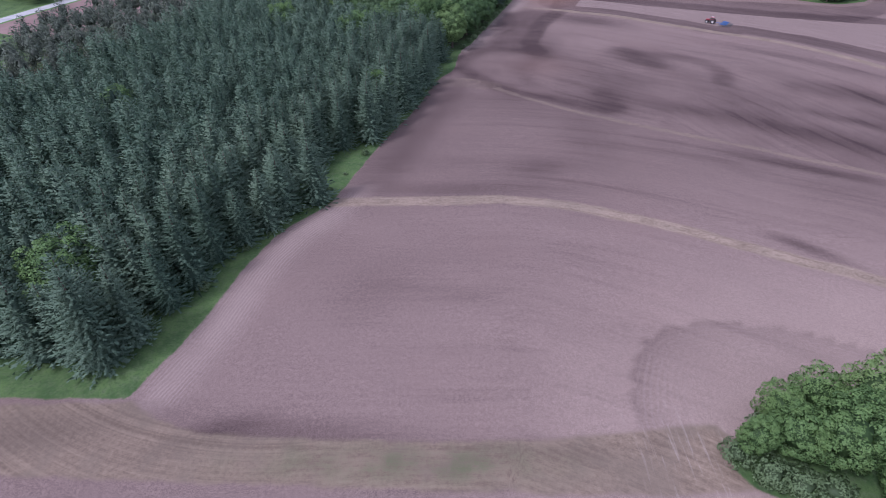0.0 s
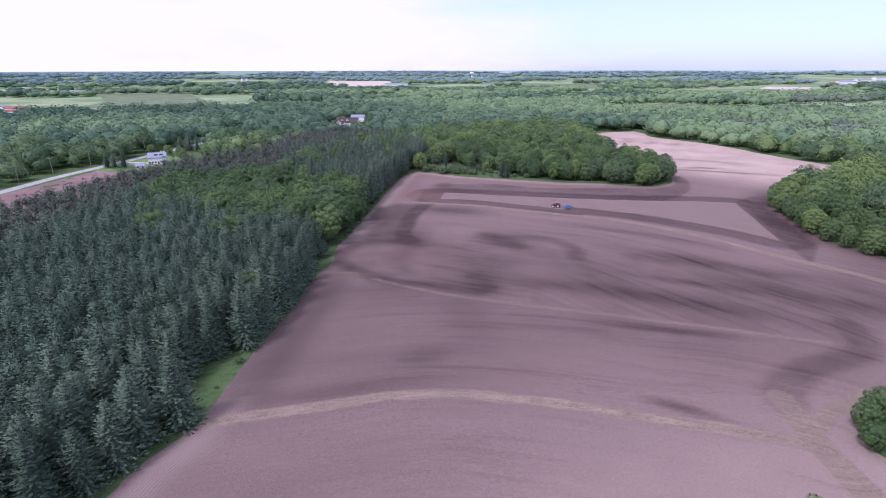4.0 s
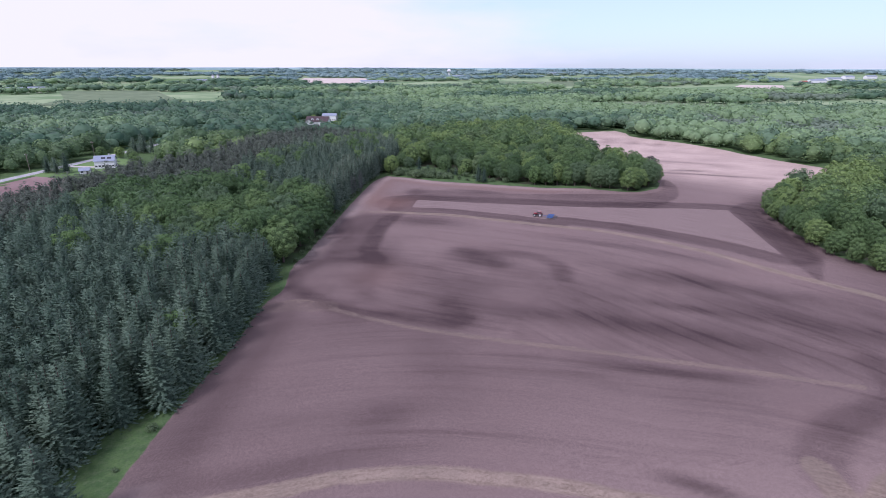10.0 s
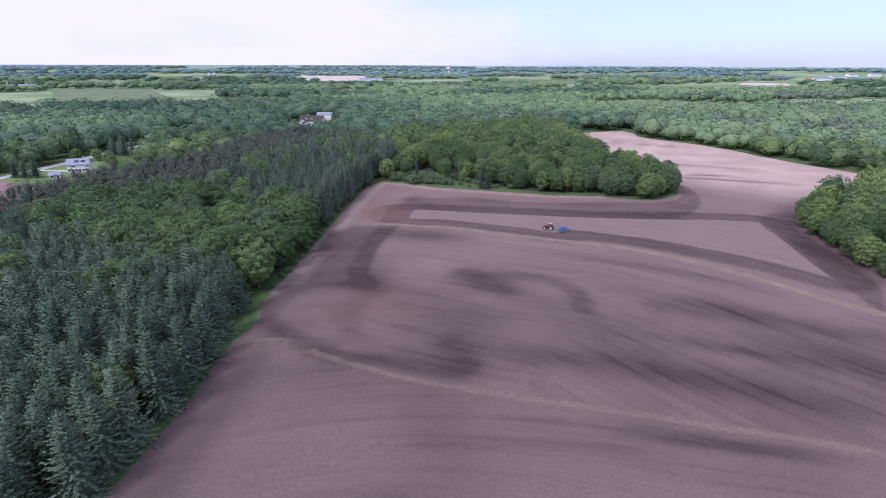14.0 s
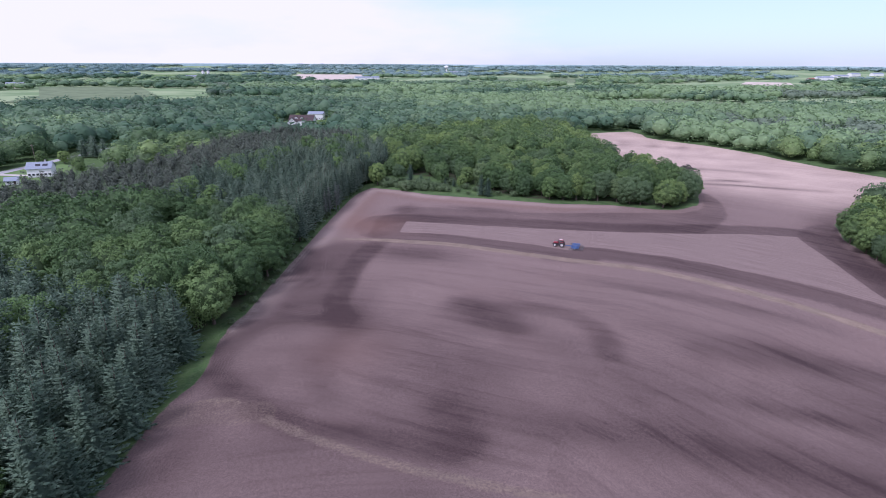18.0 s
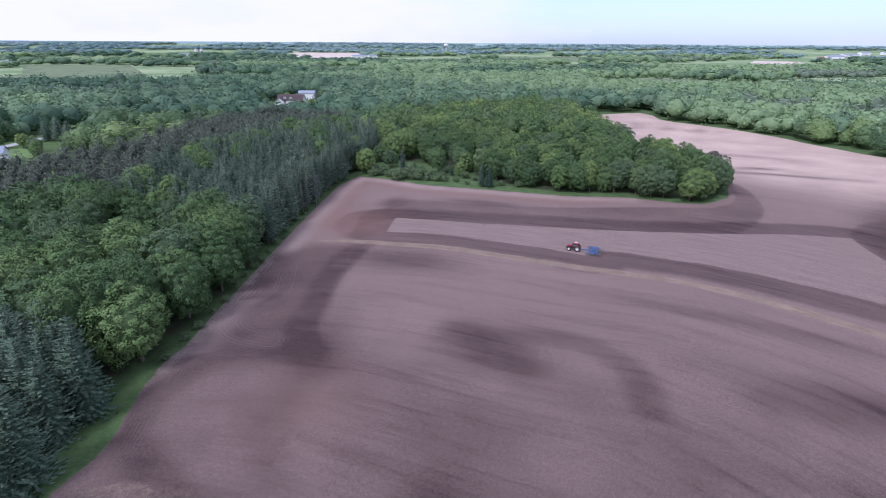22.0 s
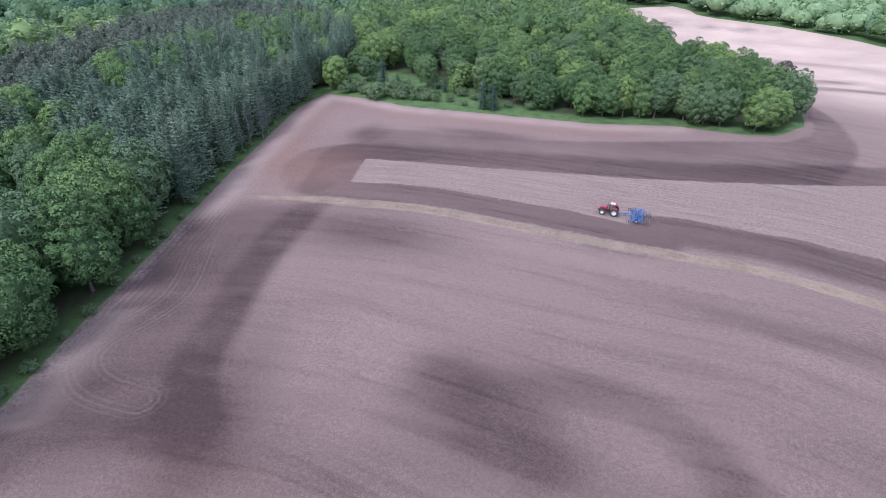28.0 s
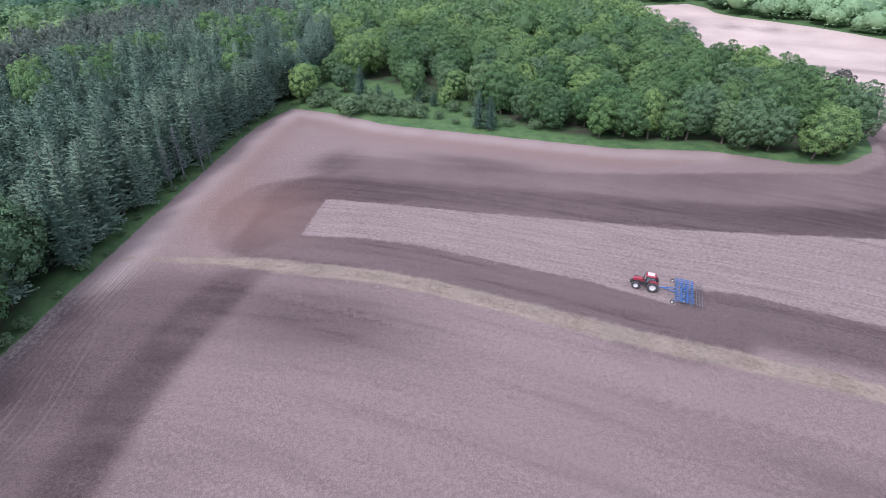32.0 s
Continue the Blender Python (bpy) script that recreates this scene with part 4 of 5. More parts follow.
broad_mid = [broad_crown(h, r, 40, 15, 0.85, 76 + i, -0.05, 1.0, 0.3, 0.78) for i, (h, r) in enumerate(((14, 5.6), (15, 6.2), (13, 5.0), (14.5, 6.6), (16.5, 5.4)))]
broad_outer = [broad_crown(h, r, 15, 7, 1.3, 86 + i, -0.05, 1.0, 0.22, 0.8) for i, (h, r) in enumerate(((14, 5.8), (15.5, 6.4), (12.5, 5.2), (14, 6.8)))]
broad_far = [broad_crown(h, r, 10, 4, 2.0, 81 + i, -0.05, 1.0, 0.12, 0.78) for i, (h, r) in enumerate(((13, 6.3), (14, 6.8), (12, 5.8)))]

near_field = plan(*WEST, *NORTH)


def split(places, line, count):
    order = np.argsort(line_distance(places, line)[0], kind="stable")
    return places[order[:count]], places[order[count:]]


def plant(kinds, places, seed, sizes, lean=0.0, spread=0.08):
    g = np.random.default_rng(seed)
    for x, y in places:
        copy = copy_thing(kinds[g.integers(len(kinds))], pose(x, y, -0.1, g.normal(0, lean), g.normal(0, lean), g.random() * 360))
        s = g.uniform(*sizes)
        copy.scale = (s * g.uniform(1 - spread, 1 + spread), s * g.uniform(1 - spread, 1 + spread), s * g.uniform(0.92, 1.1))


def row_along(ring, gap, seed):
    """Places along a line, a stride apart, a little out of true."""
    g = np.random.default_rng(seed)
    line = smooth_line(ring, 8)
    s = np.concatenate([[0], np.cumsum(np.linalg.norm(np.diff(line, axis=0), axis=1))])
    at = np.arange(gap * 0.5, s[-1], gap) + g.uniform(-0.25, 0.25, len(np.arange(gap * 0.5, s[-1], gap))) * gap
    return np.column_stack([np.interp(at, s, line[:, 0]), np.interp(at, s, line[:, 1])]) + g.normal(0, 0.6, (len(at), 2))


def away(places, others, gap):
    return places[np.linalg.norm(places[:, None] - others[None], axis=2).min(1) > gap]


EDGE = plan((-80, 48), (-62, 48.5), (-47, 49), (-41.5, 55), (-38.8, 63), (-35, 73), (-30, 80.5), (-31, 88), (-29.5, 96), (-25, 105.5), (-19, 113), (-12.8, 121.5), (-8.2, 137), (-4.8, 147), (-5, 157), (-2, 167))
edge_s = row_along(EDGE, 6.6, 46)
LONE = plan((-16.7, 111.8), (-24.2, 85.8), (-45, 47.5), (-5.7, 151.7), (-1.4, 167.3))
edge_s = away(edge_s, LONE, 4.2)
edge_n = row_along(plan((20.5, 231), (31, 262), (40, 286), (50.5, 307)), 4.6, 47)
con_a, con_b = split(away(scatter(CONIFERS, 3.75, 1, 0.36, 17), np.vstack([edge_s, LONE]), 3.6), near_field, 150)
con_c, con_d = split(away(scatter(CONIFERS_N, 3.9, 2, 0.38, 30), edge_n, 3.6), near_field, 62)
plant(wide_spruces, edge_s, 48, (0.84, 1.08))
plant(wide_spruces[2:], LONE[[0]], 50, (1.06, 1.07))
plant(wide_spruces[:2], LONE[[1, 3, 4]], 51, (0.98, 1.02))
plant(great_spruce, LONE[[2]], 52, (1.0, 1.02))
plant(edge_spruces, edge_n, 49, (0.86, 1.1))
plant(spruces, con_a, 3, (0.84, 1.12))
plant(tall_spruces, con_c, 4, (0.78, 1.08))
among = np.random.default_rng(44).random(len(con_d)) < 0.035  # broadleaf trees that grew up among the spruces
plant(small_broads + bright, con_d[among], 45, (1.15, 1.4))
con_d = away(con_d[~among], con_d[among], 5.0)
wood("spruce_wood", "dense blue-green spruce plantation behind the field edge", con_b, spruce_light, m_spruce_far, 5, (0.84, 1.12))
wood("dark_spruce_wood", "tall dark spruce wood beyond the broadleaf trees", con_d, spruce_tops, m_tall_far, 15, (0.78, 1.1))
wood("pine_wood", "thin brownish pine wood with sparse crowns", np.vstack([scatter(PINES, 4.8, 6, 0.42, 10), scatter(PINES_N, 5.0, 7, 0.42, 10)]), pine_light, m_pine_far, 6, (0.7, 0.95))
band_a, band_b = split(scatter(BROAD_BAND, 10.6, 8, 0.33), near_field, 38)
wn_a, wn_b = split(scatter(WOOD_N, 9.0, 9, 0.36), near_field, 165)
we_a, we_b = split(scatter(WOOD_E, 10.2, 10, 0.33), plan(*EAST_WOOD_W), 30)
front = plan((133, 260), (141, 257), (147.5, 253), (154, 246.5), (160, 240.5), (168, 243), (176, 247), (184, 254.5), (150.5, 248.5), (137, 258), (164, 241), (128, 262.5))
wn_a, wn_b = away(wn_a, front, 5.0), away(wn_b, front, 5.0)
plant(broads, front, 16, (0.72, 1.0), 4.0, 0.16)
plant(broads, row_along(plan(*EAST_WOOD_W), 9.0, 18), 17, (0.6, 0.86), 4.0, 0.16)
plant(band_broads, band_a, 12, (0.98, 1.2), 4.0, 0.14)
plant(broads + band_broads[:2], np.vstack([wn_a, we_a]), 14, (0.68, 1.06), 4.0, 0.16)
wood("broadleaf_wood", "green broadleaf wood with rounded crowns", np.vstack([wn_b, we_b]), broad_light, m_broad_far, 13, (0.85, 1.15))
wood("deep_green_wood", "deep green broadleaf wood between the conifers", band_b, broad_light, m_band_far, 27, (0.9, 1.15))

# ---- the country beyond: woods, meadows, far fields ----
CLEAR = [plan((-350, 939), (-366, 1112), (-480, 1424), (-285, 1416), (-172, 1029), (-240, 960)), plan((461, 805), (575, 806), (667, 712), (598, 647), (513, 692), (450, 629), (392, 748)),
         plan((1176, 1278), (1293, 1383), (1375, 1312), (1181, 1110)), plan((36, 1889), (68, 2381), (317, 2344), (262, 1802)),
         plan((-593, 1414), (-648, 1546), (-554, 1538), (-496, 1377)), plan((81, 1049), (165, 1230), (240, 1260), (225, 1200)), plan((744, 550), (985, 729), (1060, 801), (1100, 760), (900, 540)),
         plan((-420, 1900), (-440, 2300), (-120, 2380), (-130, 1960)), plan((640, 1500), (700, 1900), (1000, 1750), (900, 1450)), plan((-900, 1150), (-980, 1500), (-700, 1600), (-660, 1250))]
WEST_FIELD = plan((-172, 205), (-136, 190), (-114, 232), (-101, 264), (-91, 296), (-100, 320), (-106, 345), (-124, 352), (-136, 322), (-146, 292), (-166, 222))
YARD = plan((-128, 352), (-106, 338), (-84, 345), (-80, 385), (-100, 405), (-122, 380))
ROUGH = plan((-126, 350), (-112, 312), (-92, 302), (-60, 333), (-36, 364), (-62, 372), (-84, 350))
HAMLET = [plan((-395, 735), (-330, 700), (-335, 770), (-370, 800)), plan((-500, 950), (-400, 885), (-395, 925), (-470, 990))]
ROADSIDE = plan((-150, 290), (-120, 280), (-105, 340), (-80, 400), (-72, 440), (-98, 440), (-125, 370))
# drawn out southwards so that the camera sees the house past the trees
YARD_2 = plan((4, 590), (14, 500), (48, 496), (62, 575), (58, 630), (36, 640))


def far_places():
    g = np.random.default_rng(21)
    out = []
    r = 240.0
    while r < 4780:
        gap = max(11.4, r * 0.0138)
        count = int(r * radians(122) / gap)
        a = radians(-47) + radians(122) * (np.arange(count) + g.random(count)) / count
        rr = r + g.uniform(-0.75, 0.75, count) * gap
        p = np.column_stack([30 + np.sin(a) * rr, 60 + np.cos(a) * rr])
        grow = (gap / 8.0) ** 0.8 * 1.08
        out.append(np.column_stack([p, rise(p[:, 0], p[:, 1]), np.full(count, grow), np.full(count, 1 / grow ** 0.85)]))
        r += gap * (0.95 if r < 900 else 1.6)
    p = np.vstack(out)
    keep = ring_distance(p[:, :2], FIELD) < -5
    for ring in (CONIFERS, BROAD_BAND, CONIFERS_N, PINES, PINES_N, WOOD_N, WOOD_E, GLADE):
        keep &= ring_distance(p[:, :2], ring) < -3
    for ring in CLEAR + [YARD, WEST_FIELD, YARD_2, ROUGH, ROADSIDE] + HAMLET:
        keep &= ring_distance(p[:, :2], ring) < -6
    keep &= (line_distance(p[:, :2], ROAD)[0] > 11) & (line_distance(p[:, :2], near_field)[0] > 16)
    far = np.hypot(p[:, 0], p[:, 1])
    open_land = np.array([noise.noise((x * 0.0011, y * 0.0034, 2.0)) + 0.5 * noise.noise((x * 0.003, y * 0.009, 7.0)) for x, y in p[:, :2]])
    keep &= open_land < np.interp(far, [650, 900, 1200, 4800], [0.6, 0.22, 0.0, -0.04])
    return p[keep]


far_trees = far_places()
dist = np.hypot(far_trees[:, 0], far_trees[:, 1])
grove = np.array([noise.noise((x * 0.0035, y * 0.006, 11.0)) + 0.4 * noise.noise((x * 0.02, y * 0.02, 3.0)) for x, y in far_trees[:, :2]]) > 0.36
wood("conifer_groves", "dark conifer groves among the far woods", far_trees[grove & (dist > 620)], broad_far, m_tall_far, 26, (0.6, 1.0))
far_trees, dist = far_trees[~grove | (dist <= 620)], dist[~grove | (dist <= 620)]
wood("distant_woods", "woods low on the horizon in a hazy blue-green", far_trees[dist > 2400], broad_far, m_distant, 24, (0.7, 1.2))
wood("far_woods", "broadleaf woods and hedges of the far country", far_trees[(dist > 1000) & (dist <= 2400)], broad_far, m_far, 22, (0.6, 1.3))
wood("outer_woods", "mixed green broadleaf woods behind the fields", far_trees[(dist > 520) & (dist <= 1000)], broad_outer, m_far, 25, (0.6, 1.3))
wood("middle_woods", "broadleaf wood with mixed light and dark green crowns", far_trees[dist <= 520], broad_mid, m_mid, 23, (0.55, 1.15))


def field_mat(name, a, b):
    k = Nodes(name, 0.95, 0.1)
    return k.done(k.mix(k.step(k.noise(0.03, 6, 0.65), 0.35, 0.65), a, b))


m_meadow, m_tan, m_soil = field_mat("meadow", (0.125, 0.17, 0.095), (0.185, 0.235, 0.13)), field_mat("tan_field", (0.48, 0.41, 0.345), (0.60, 0.52, 0.45)), field_mat("west_soil", (0.2, 0.135, 0.125), (0.27, 0.19, 0.175))
m_lawn = field_mat("lawn", (0.10, 0.17, 0.06), (0.15, 0.23, 0.085))
for ring, mat, label in zip(CLEAR, (m_meadow, m_meadow, m_tan, m_tan, m_tan, m_meadow, m_lawn, m_lawn, m_meadow, m_meadow),
                            ("dull green meadow between woods", "bright green meadow between woods", "pale tan far field", "pale tan far field", "pale tan far field",
                             "narrow light green meadow", "green far field", "green far field", "dull green far meadow", "dull green far meadow")):
    lay("far_field", ring, 0.6, mat, label)
lay("west_field", WEST_FIELD, 0.05, m_soil, "small bare reddish field beside the road")
lay("lawn", YARD, 0.06, m_lawn, "mown green lawn round the white house", "lawn")
lay("lawn", YARD_2, 0.06, m_lawn, "green yard round the brown-roofed house", "lawn")


def ribbon(name, line, width, height, mat, label, category):
    """A paved band along a line, with mitred joints."""
    bm = bmesh.new()
    d = unit(np.gradient(line, axis=0))
    side = np.column_stack([-d[:, 1], d[:, 0]]) * width / 2
    rows = [(bm.verts.new((*(p - s), height)), bm.verts.new((*p, height + 0.05)), bm.verts.new((*(p + s), height))) for p, s in zip(line, side)]
    for (a, b, c), (e, f, h) in zip(rows[:-1], rows[1:]):
        bm.faces.new((a, e, f, b))
        bm.faces.new((b, f, h, c))
    bmesh.ops.recalc_face_normals(bm, faces=bm.faces[:])
    me = bpy.data.meshes.new(name)
    bm.to_mesh(me)
    bm.free()
    me.materials.append(mat)
    return tagged(new(name, me), label, category, kind="structure")


def road_mat():
    k = Nodes("worn_asphalt", 0.85, 0.3)
    g = k.math("ADD", k.math("MULTIPLY", k.noise(0.25, 5), 0.5), k.math("MULTIPLY", k.noise(6, 4), 0.5))
    return k.done(k.mix(k.step(g, 0.35, 0.65), (0.30, 0.30, 0.31), (0.44, 0.43, 0.43)))


m_road, m_gravel = road_mat(), field_mat("gravel", (0.40, 0.37, 0.34), (0.52, 0.48, 0.44))
road_line = smooth_line(ROAD)
ribbon("road_verge", road_line, 10.5, 0.07, m_lawn, "mown grass verge along the country road", "verge")
ribbon("road", road_line, 6.8, 0.12, m_road, "pale worn asphalt country road", "road")
ribbon("driveway", plan((-122, 380), (-112, 376), (-101, 372)), 4.0, 0.14, m_gravel, "light gravel driveway to the white house", "driveway")


# ---- parts of things ----
def boxes(*specs):
    """A bmesh of bevelled boxes: centre, size and, if wanted, turns about x, y, z in degrees and a taper of the top."""
    bm = bmesh.new()
    for spec in specs:
        (x, y, z), (a, b, c) = spec[:2]
        turn = spec[2] if len(spec) > 2 else (0, 0, 0)
        taper = spec[3] if len(spec) > 3 else 1.0
        made = bmesh.ops.create_cube(bm, size=1.0)["verts"]
        for v in made:
            k = taper if v.co.z > 0 else 1.0
            v.co = Vector((v.co.x * a * k, v.co.y * b * k, v.co.z * c))
        edges = list({e for v in made for e in v.link_edges})
        out = bmesh.ops.bevel(bm, geom=edges, offset=min(a, b, c) * 0.12, segments=1, affect="EDGES")
        bmesh.ops.transform(bm, matrix=pose(x, y, z, *turn), verts=list({v for f in out["faces"] for v in f.verts} | {v for v in made if v.is_valid}))
    return bm


def rods(*specs, sides=8):
    """A bmesh of round bars: from, to, radius."""
    bm = bmesh.new()
    for a, b, r in specs:
        a, b = Vector(a), Vector(b)
        m = Matrix.Translation((a + b) / 2) @ (b - a).to_track_quat("Z", "Y").to_matrix().to_4x4()
        bmesh.ops.create_cone(bm, cap_ends=True, segments=sides, radius1=r, radius2=r, depth=(b - a).length, matrix=m)
    return bm


def lathe(profile, sides=24, axis="Y", caps=True):
    """A turned solid: (along, radius) points."""
    bm = bmesh.new()
    rings = []
    for s, r in profile:
        ring = []
        for i in range(sides):
            a = 2 * math.pi * i / sides
            p = (r * math.cos(a), s, r * math.sin(a)) if axis == "Y" else (r * math.cos(a), r * math.sin(a), s)
            ring.append(bm.verts.new(p))
        rings.append(ring)
    for p, q in zip(rings[:-1], rings[1:]):
        for i in range(sides):
            bm.faces.new((p[i], p[(i + 1) % sides], q[(i + 1) % sides], q[i]))
    if caps:
        bm.faces.new(rings[0])
        bm.faces.new(rings[-1])
    bmesh.ops.recalc_face_normals(bm, faces=bm.faces[:])
    return bm


def part(name, bm, mat, parent, label="", at=None):
    me = bpy.data.meshes.new(name)
    bm.to_mesh(me)
    bm.free()
    me.materials.append(mat)
    ob = new(name, me)
    ob.parent = parent
    if at:
        ob.matrix_local = at
    return tagged(ob, label)


m_red = plain_mat("tractor_red", (0.30, 0.022, 0.04), 0.4)
m_black = plain_mat("black_trim", (0.025, 0.025, 0.027), 0.6)
m_tyre = plain_mat("dusty_tyre", (0.055, 0.05, 0.05), 0.9)
m_rim = plain_mat("rim_paint", (0.58, 0.55, 0.53), 0.5)
m_steel = plain_mat("grey_steel", (0.22, 0.21, 0.21), 0.5, 0.6)
m_blue = plain_mat("implement_blue", (0.035, 0.13, 0.36), 0.5)
m_white = plain_mat("white_siding", (0.78, 0.78, 0.78), 0.7, 0, 0.06, 1.0)
m_cream = plain_mat("pale_roof", (0.6, 0.52, 0.52), 0.5)
# grey roof, the sky's blue reflection mixed into its colour
m_slate = plain_mat("sky_sheen_grey_roof", (0.27, 0.31, 0.38), 0.7, 0, 0.12, 1.2)
m_brown = plain_mat("brown_roof", (0.075, 0.05, 0.05), 0.85, 0, 0.15, 1.2)
m_rust = plain_mat("red_roof", (0.38, 0.13, 0.09), 0.8, 0, 0.15, 1.2)
m_concrete = plain_mat("concrete", (0.5, 0.49, 0.46), 0.9, 0, 0.12, 0.8)
m_pole = plain_mat("weathered_pole", (0.25, 0.21, 0.17), 0.9)
m_plastic = plain_mat("amber_lens", (0.8, 0.35, 0.03), 0.3)


def glass_mat():
    k = Nodes("tinted_glass", 0.05, 0.5)
    k.bsdf.inputs["Transmission Weight"].default_value = 0.75
    return k.done((0.35, 0.42, 0.42))


m_glass = glass_mat()


def wheel(name, radius, width, parent, at, lugs):
    """A tractor wheel lying along y: lugged tyre, dished pale rim, hub."""
    w = width / 2
    hub = tagged(new(name), "")
    hub.parent = parent
    hub.matrix_local = at
    tyre = lathe([(-w * .8, radius * .56), (-w, radius * .7), (-w, radius * .9), (-w * .75, radius * .97), (w * .75, radius * .97), (w, radius * .9), (w, radius * .7), (w * .8, radius * .56)], caps=False)
    for i in range(lugs):
        for s in (-1, 1):
            a = 2 * math.pi * (i + 0.25 * s) / lugs
            m = Matrix.Rotation(a, 4, "Y") @ pose(0, s * w * 0.45, radius * 0.985, 0, 0, s * 38)
            made = bmesh.ops.create_cube(tyre, size=1.0, matrix=m @ Matrix.Diagonal((radius * 0.09, w * 1.0, radius * 0.07, 1)))
    part("tyre", tyre, m_tyre, hub, "dusty black lugged tyre")
    part("rim", lathe([(-w * .7, radius * .3), (-w * .82, radius * .57), (w * .82, radius * .57), (w * .5, radius * .45), (w * .3, radius * .2), (w * .55, radius * .16), (w * .55, radius * .02)]), m_rim, hub, "pale painted wheel rim")
    return hub


def tractor(m):
    root = tagged(new("tractor"), "red farm tractor with pale wheel rims pulling a cultivator", "tractor")
    root.matrix_world = m
    part("chassis", boxes(((0.6, 0, 0.85), (3.6, 0.55, 0.5)), ((-0.9, 0, 0.95), (0.8, 1.5, 0.35)), ((1.75, 0, 0.72), (0.25, 1.5, 0.2))), m_black, root, "black engine and axle block")
    hood = part("hood", boxes(((1.55, 0, 1.5), (1.95, 0.78, 0.66), (0, 0, 0), 0.86), ((2.35, 0, 1.42), (0.5, 0.74, 0.58), (0, 12, 0), 0.85)), m_red, root, "red sloping engine hood")
    part("grille", boxes(((2.63, 0, 1.38), (0.06, 0.58, 0.42), (0, 10, 0))), m_black, hood, "black front grille")
    for s in (-1, 1):
        part("headlight", boxes(((2.66, s * 0.2, 1.58), (0.05, 0.15, 0.1))), m_rim, hood, "clear headlight")
    part("side_panel", boxes(((1.5, 0, 1.34), (1.3, 0.82, 0.12))), m_black, hood, "black side stripe")
    part("front_weight", boxes(((2.78, 0, 0.82), (0.4, 0.7, 0.4))), m_black, root)
    cab = part("cab", boxes(*[((x, y, 2.0), (0.09, 0.09, 1.35), (0, t, 0)) for x, y, t in ((0.42, .62, 6), (0.42, -.62, 6), (-.4, .74, 0), (-.4, -.74, 0), (-1.02, .7, -7), (-1.02, -.7, -7))],
                          ((-0.3, 0, 1.34), (1.5, 1.5, 0.12))), m_black, root, "black cab frame")
    part("roof", boxes(((-0.3, 0, 2.78), (1.75, 1.62, 0.2), (0, 0, 0), 0.86)), m_red, cab, "red cab roof with a pale top")
    part("roof_panel", boxes(((-0.3, 0, 2.885), (1.2, 1.1, 0.03))), m_cream, cab, "pale panel on the cab roof")
    for name, c, s in (("windscreen", (0.45, 0, 2.05), (0.02, 1.15, 1.1)), ("rear_window", (-1.05, 0, 2.1), (0.02, 1.25, 0.95)), ("side_window", (-0.3, 0.73, 2.05), (1.3, 0.02, 1.1)), ("side_window", (-0.3, -0.73, 2.05), (1.3, 0.02, 1.1))):
        part(name, boxes((c, s)), m_glass, cab, "tinted cab glass")
    part("seat", boxes(((-0.55, 0, 1.6), (0.5, 0.5, 0.14)), ((-0.78, 0, 1.95), (0.12, 0.48, 0.6), (0, -8, 0))), m_black, cab, "black driver's seat")
    part("steering_wheel", lathe([(-0.02, 0.18), (0.02, 0.18), (0.02, 0.2), (-0.02, 0.2)], 14, "Z"), m_black, cab, "", pose(0.12, 0, 1.85, 0, -35, 0))
    part("beacon", lathe([(0, .07), (.12, .06), (.15, .02)], 10, "Z"), m_plastic, cab, "amber beacon", pose(-0.75, 0.5, 2.88))
    for s in (-1, 1):
        part("fender", boxes(((-0.8, s * 0.98, 1.95), (1.1, 0.5, 0.07)), ((-0.18, s * 0.98, 1.72), (0.07, 0.5, 0.55), (0, 30, 0)), ((-1.42, s * 0.98, 1.72), (0.07, 0.5, 0.5), (0, -32, 0))), m_red, root, "red rear fender")
        part("step", boxes(((0.35, s * 0.7, 0.75), (0.4, 0.25, 0.05)), ((0.35, s * 0.7, 1.05), (0.4, 0.25, 0.05))), m_black, root)
        part("mirror", boxes(((0.5, s * 1.05, 2.25), (0.06, 0.2, 0.32)), ((0.48, s * 0.85, 2.4), (0.04, 0.4, 0.04))), m_black, root)
        wheel("rear_wheel", 0.98, 0.56, root, pose(-0.85, s * 1.12, 0.94, 0, 0, 0 if s > 0 else 180), 18)
        wheel("front_wheel", 0.72, 0.44, root, pose(1.95, s * 0.98, 0.68, 0, 0, 0 if s > 0 else 180), 14)
    part("exhaust", rods(((0.75, -0.42, 1.7), (0.75, -0.42, 2.75), 0.06), ((0.75, -0.42, 1.9), (0.75, -0.42, 2.35), 0.1)), m_steel, root, "grey exhaust stack")
    part("air_intake", rods(((0.95, 0.4, 1.7), (0.95, 0.4, 2.35), 0.07)), m_black, root)
    part("drawbar", boxes(((-1.75, 0, 0.5), (1.3, 0.12, 0.09))), m_steel, root)
    part("lift_arm", rods(((-1.3, 0.4, 0.9), (-2.0, 0.42, 0.6), 0.05), ((-1.3, -0.4, 0.9), (-2.0, -0.42, 0.6), 0.05)), m_black, root)
    return root


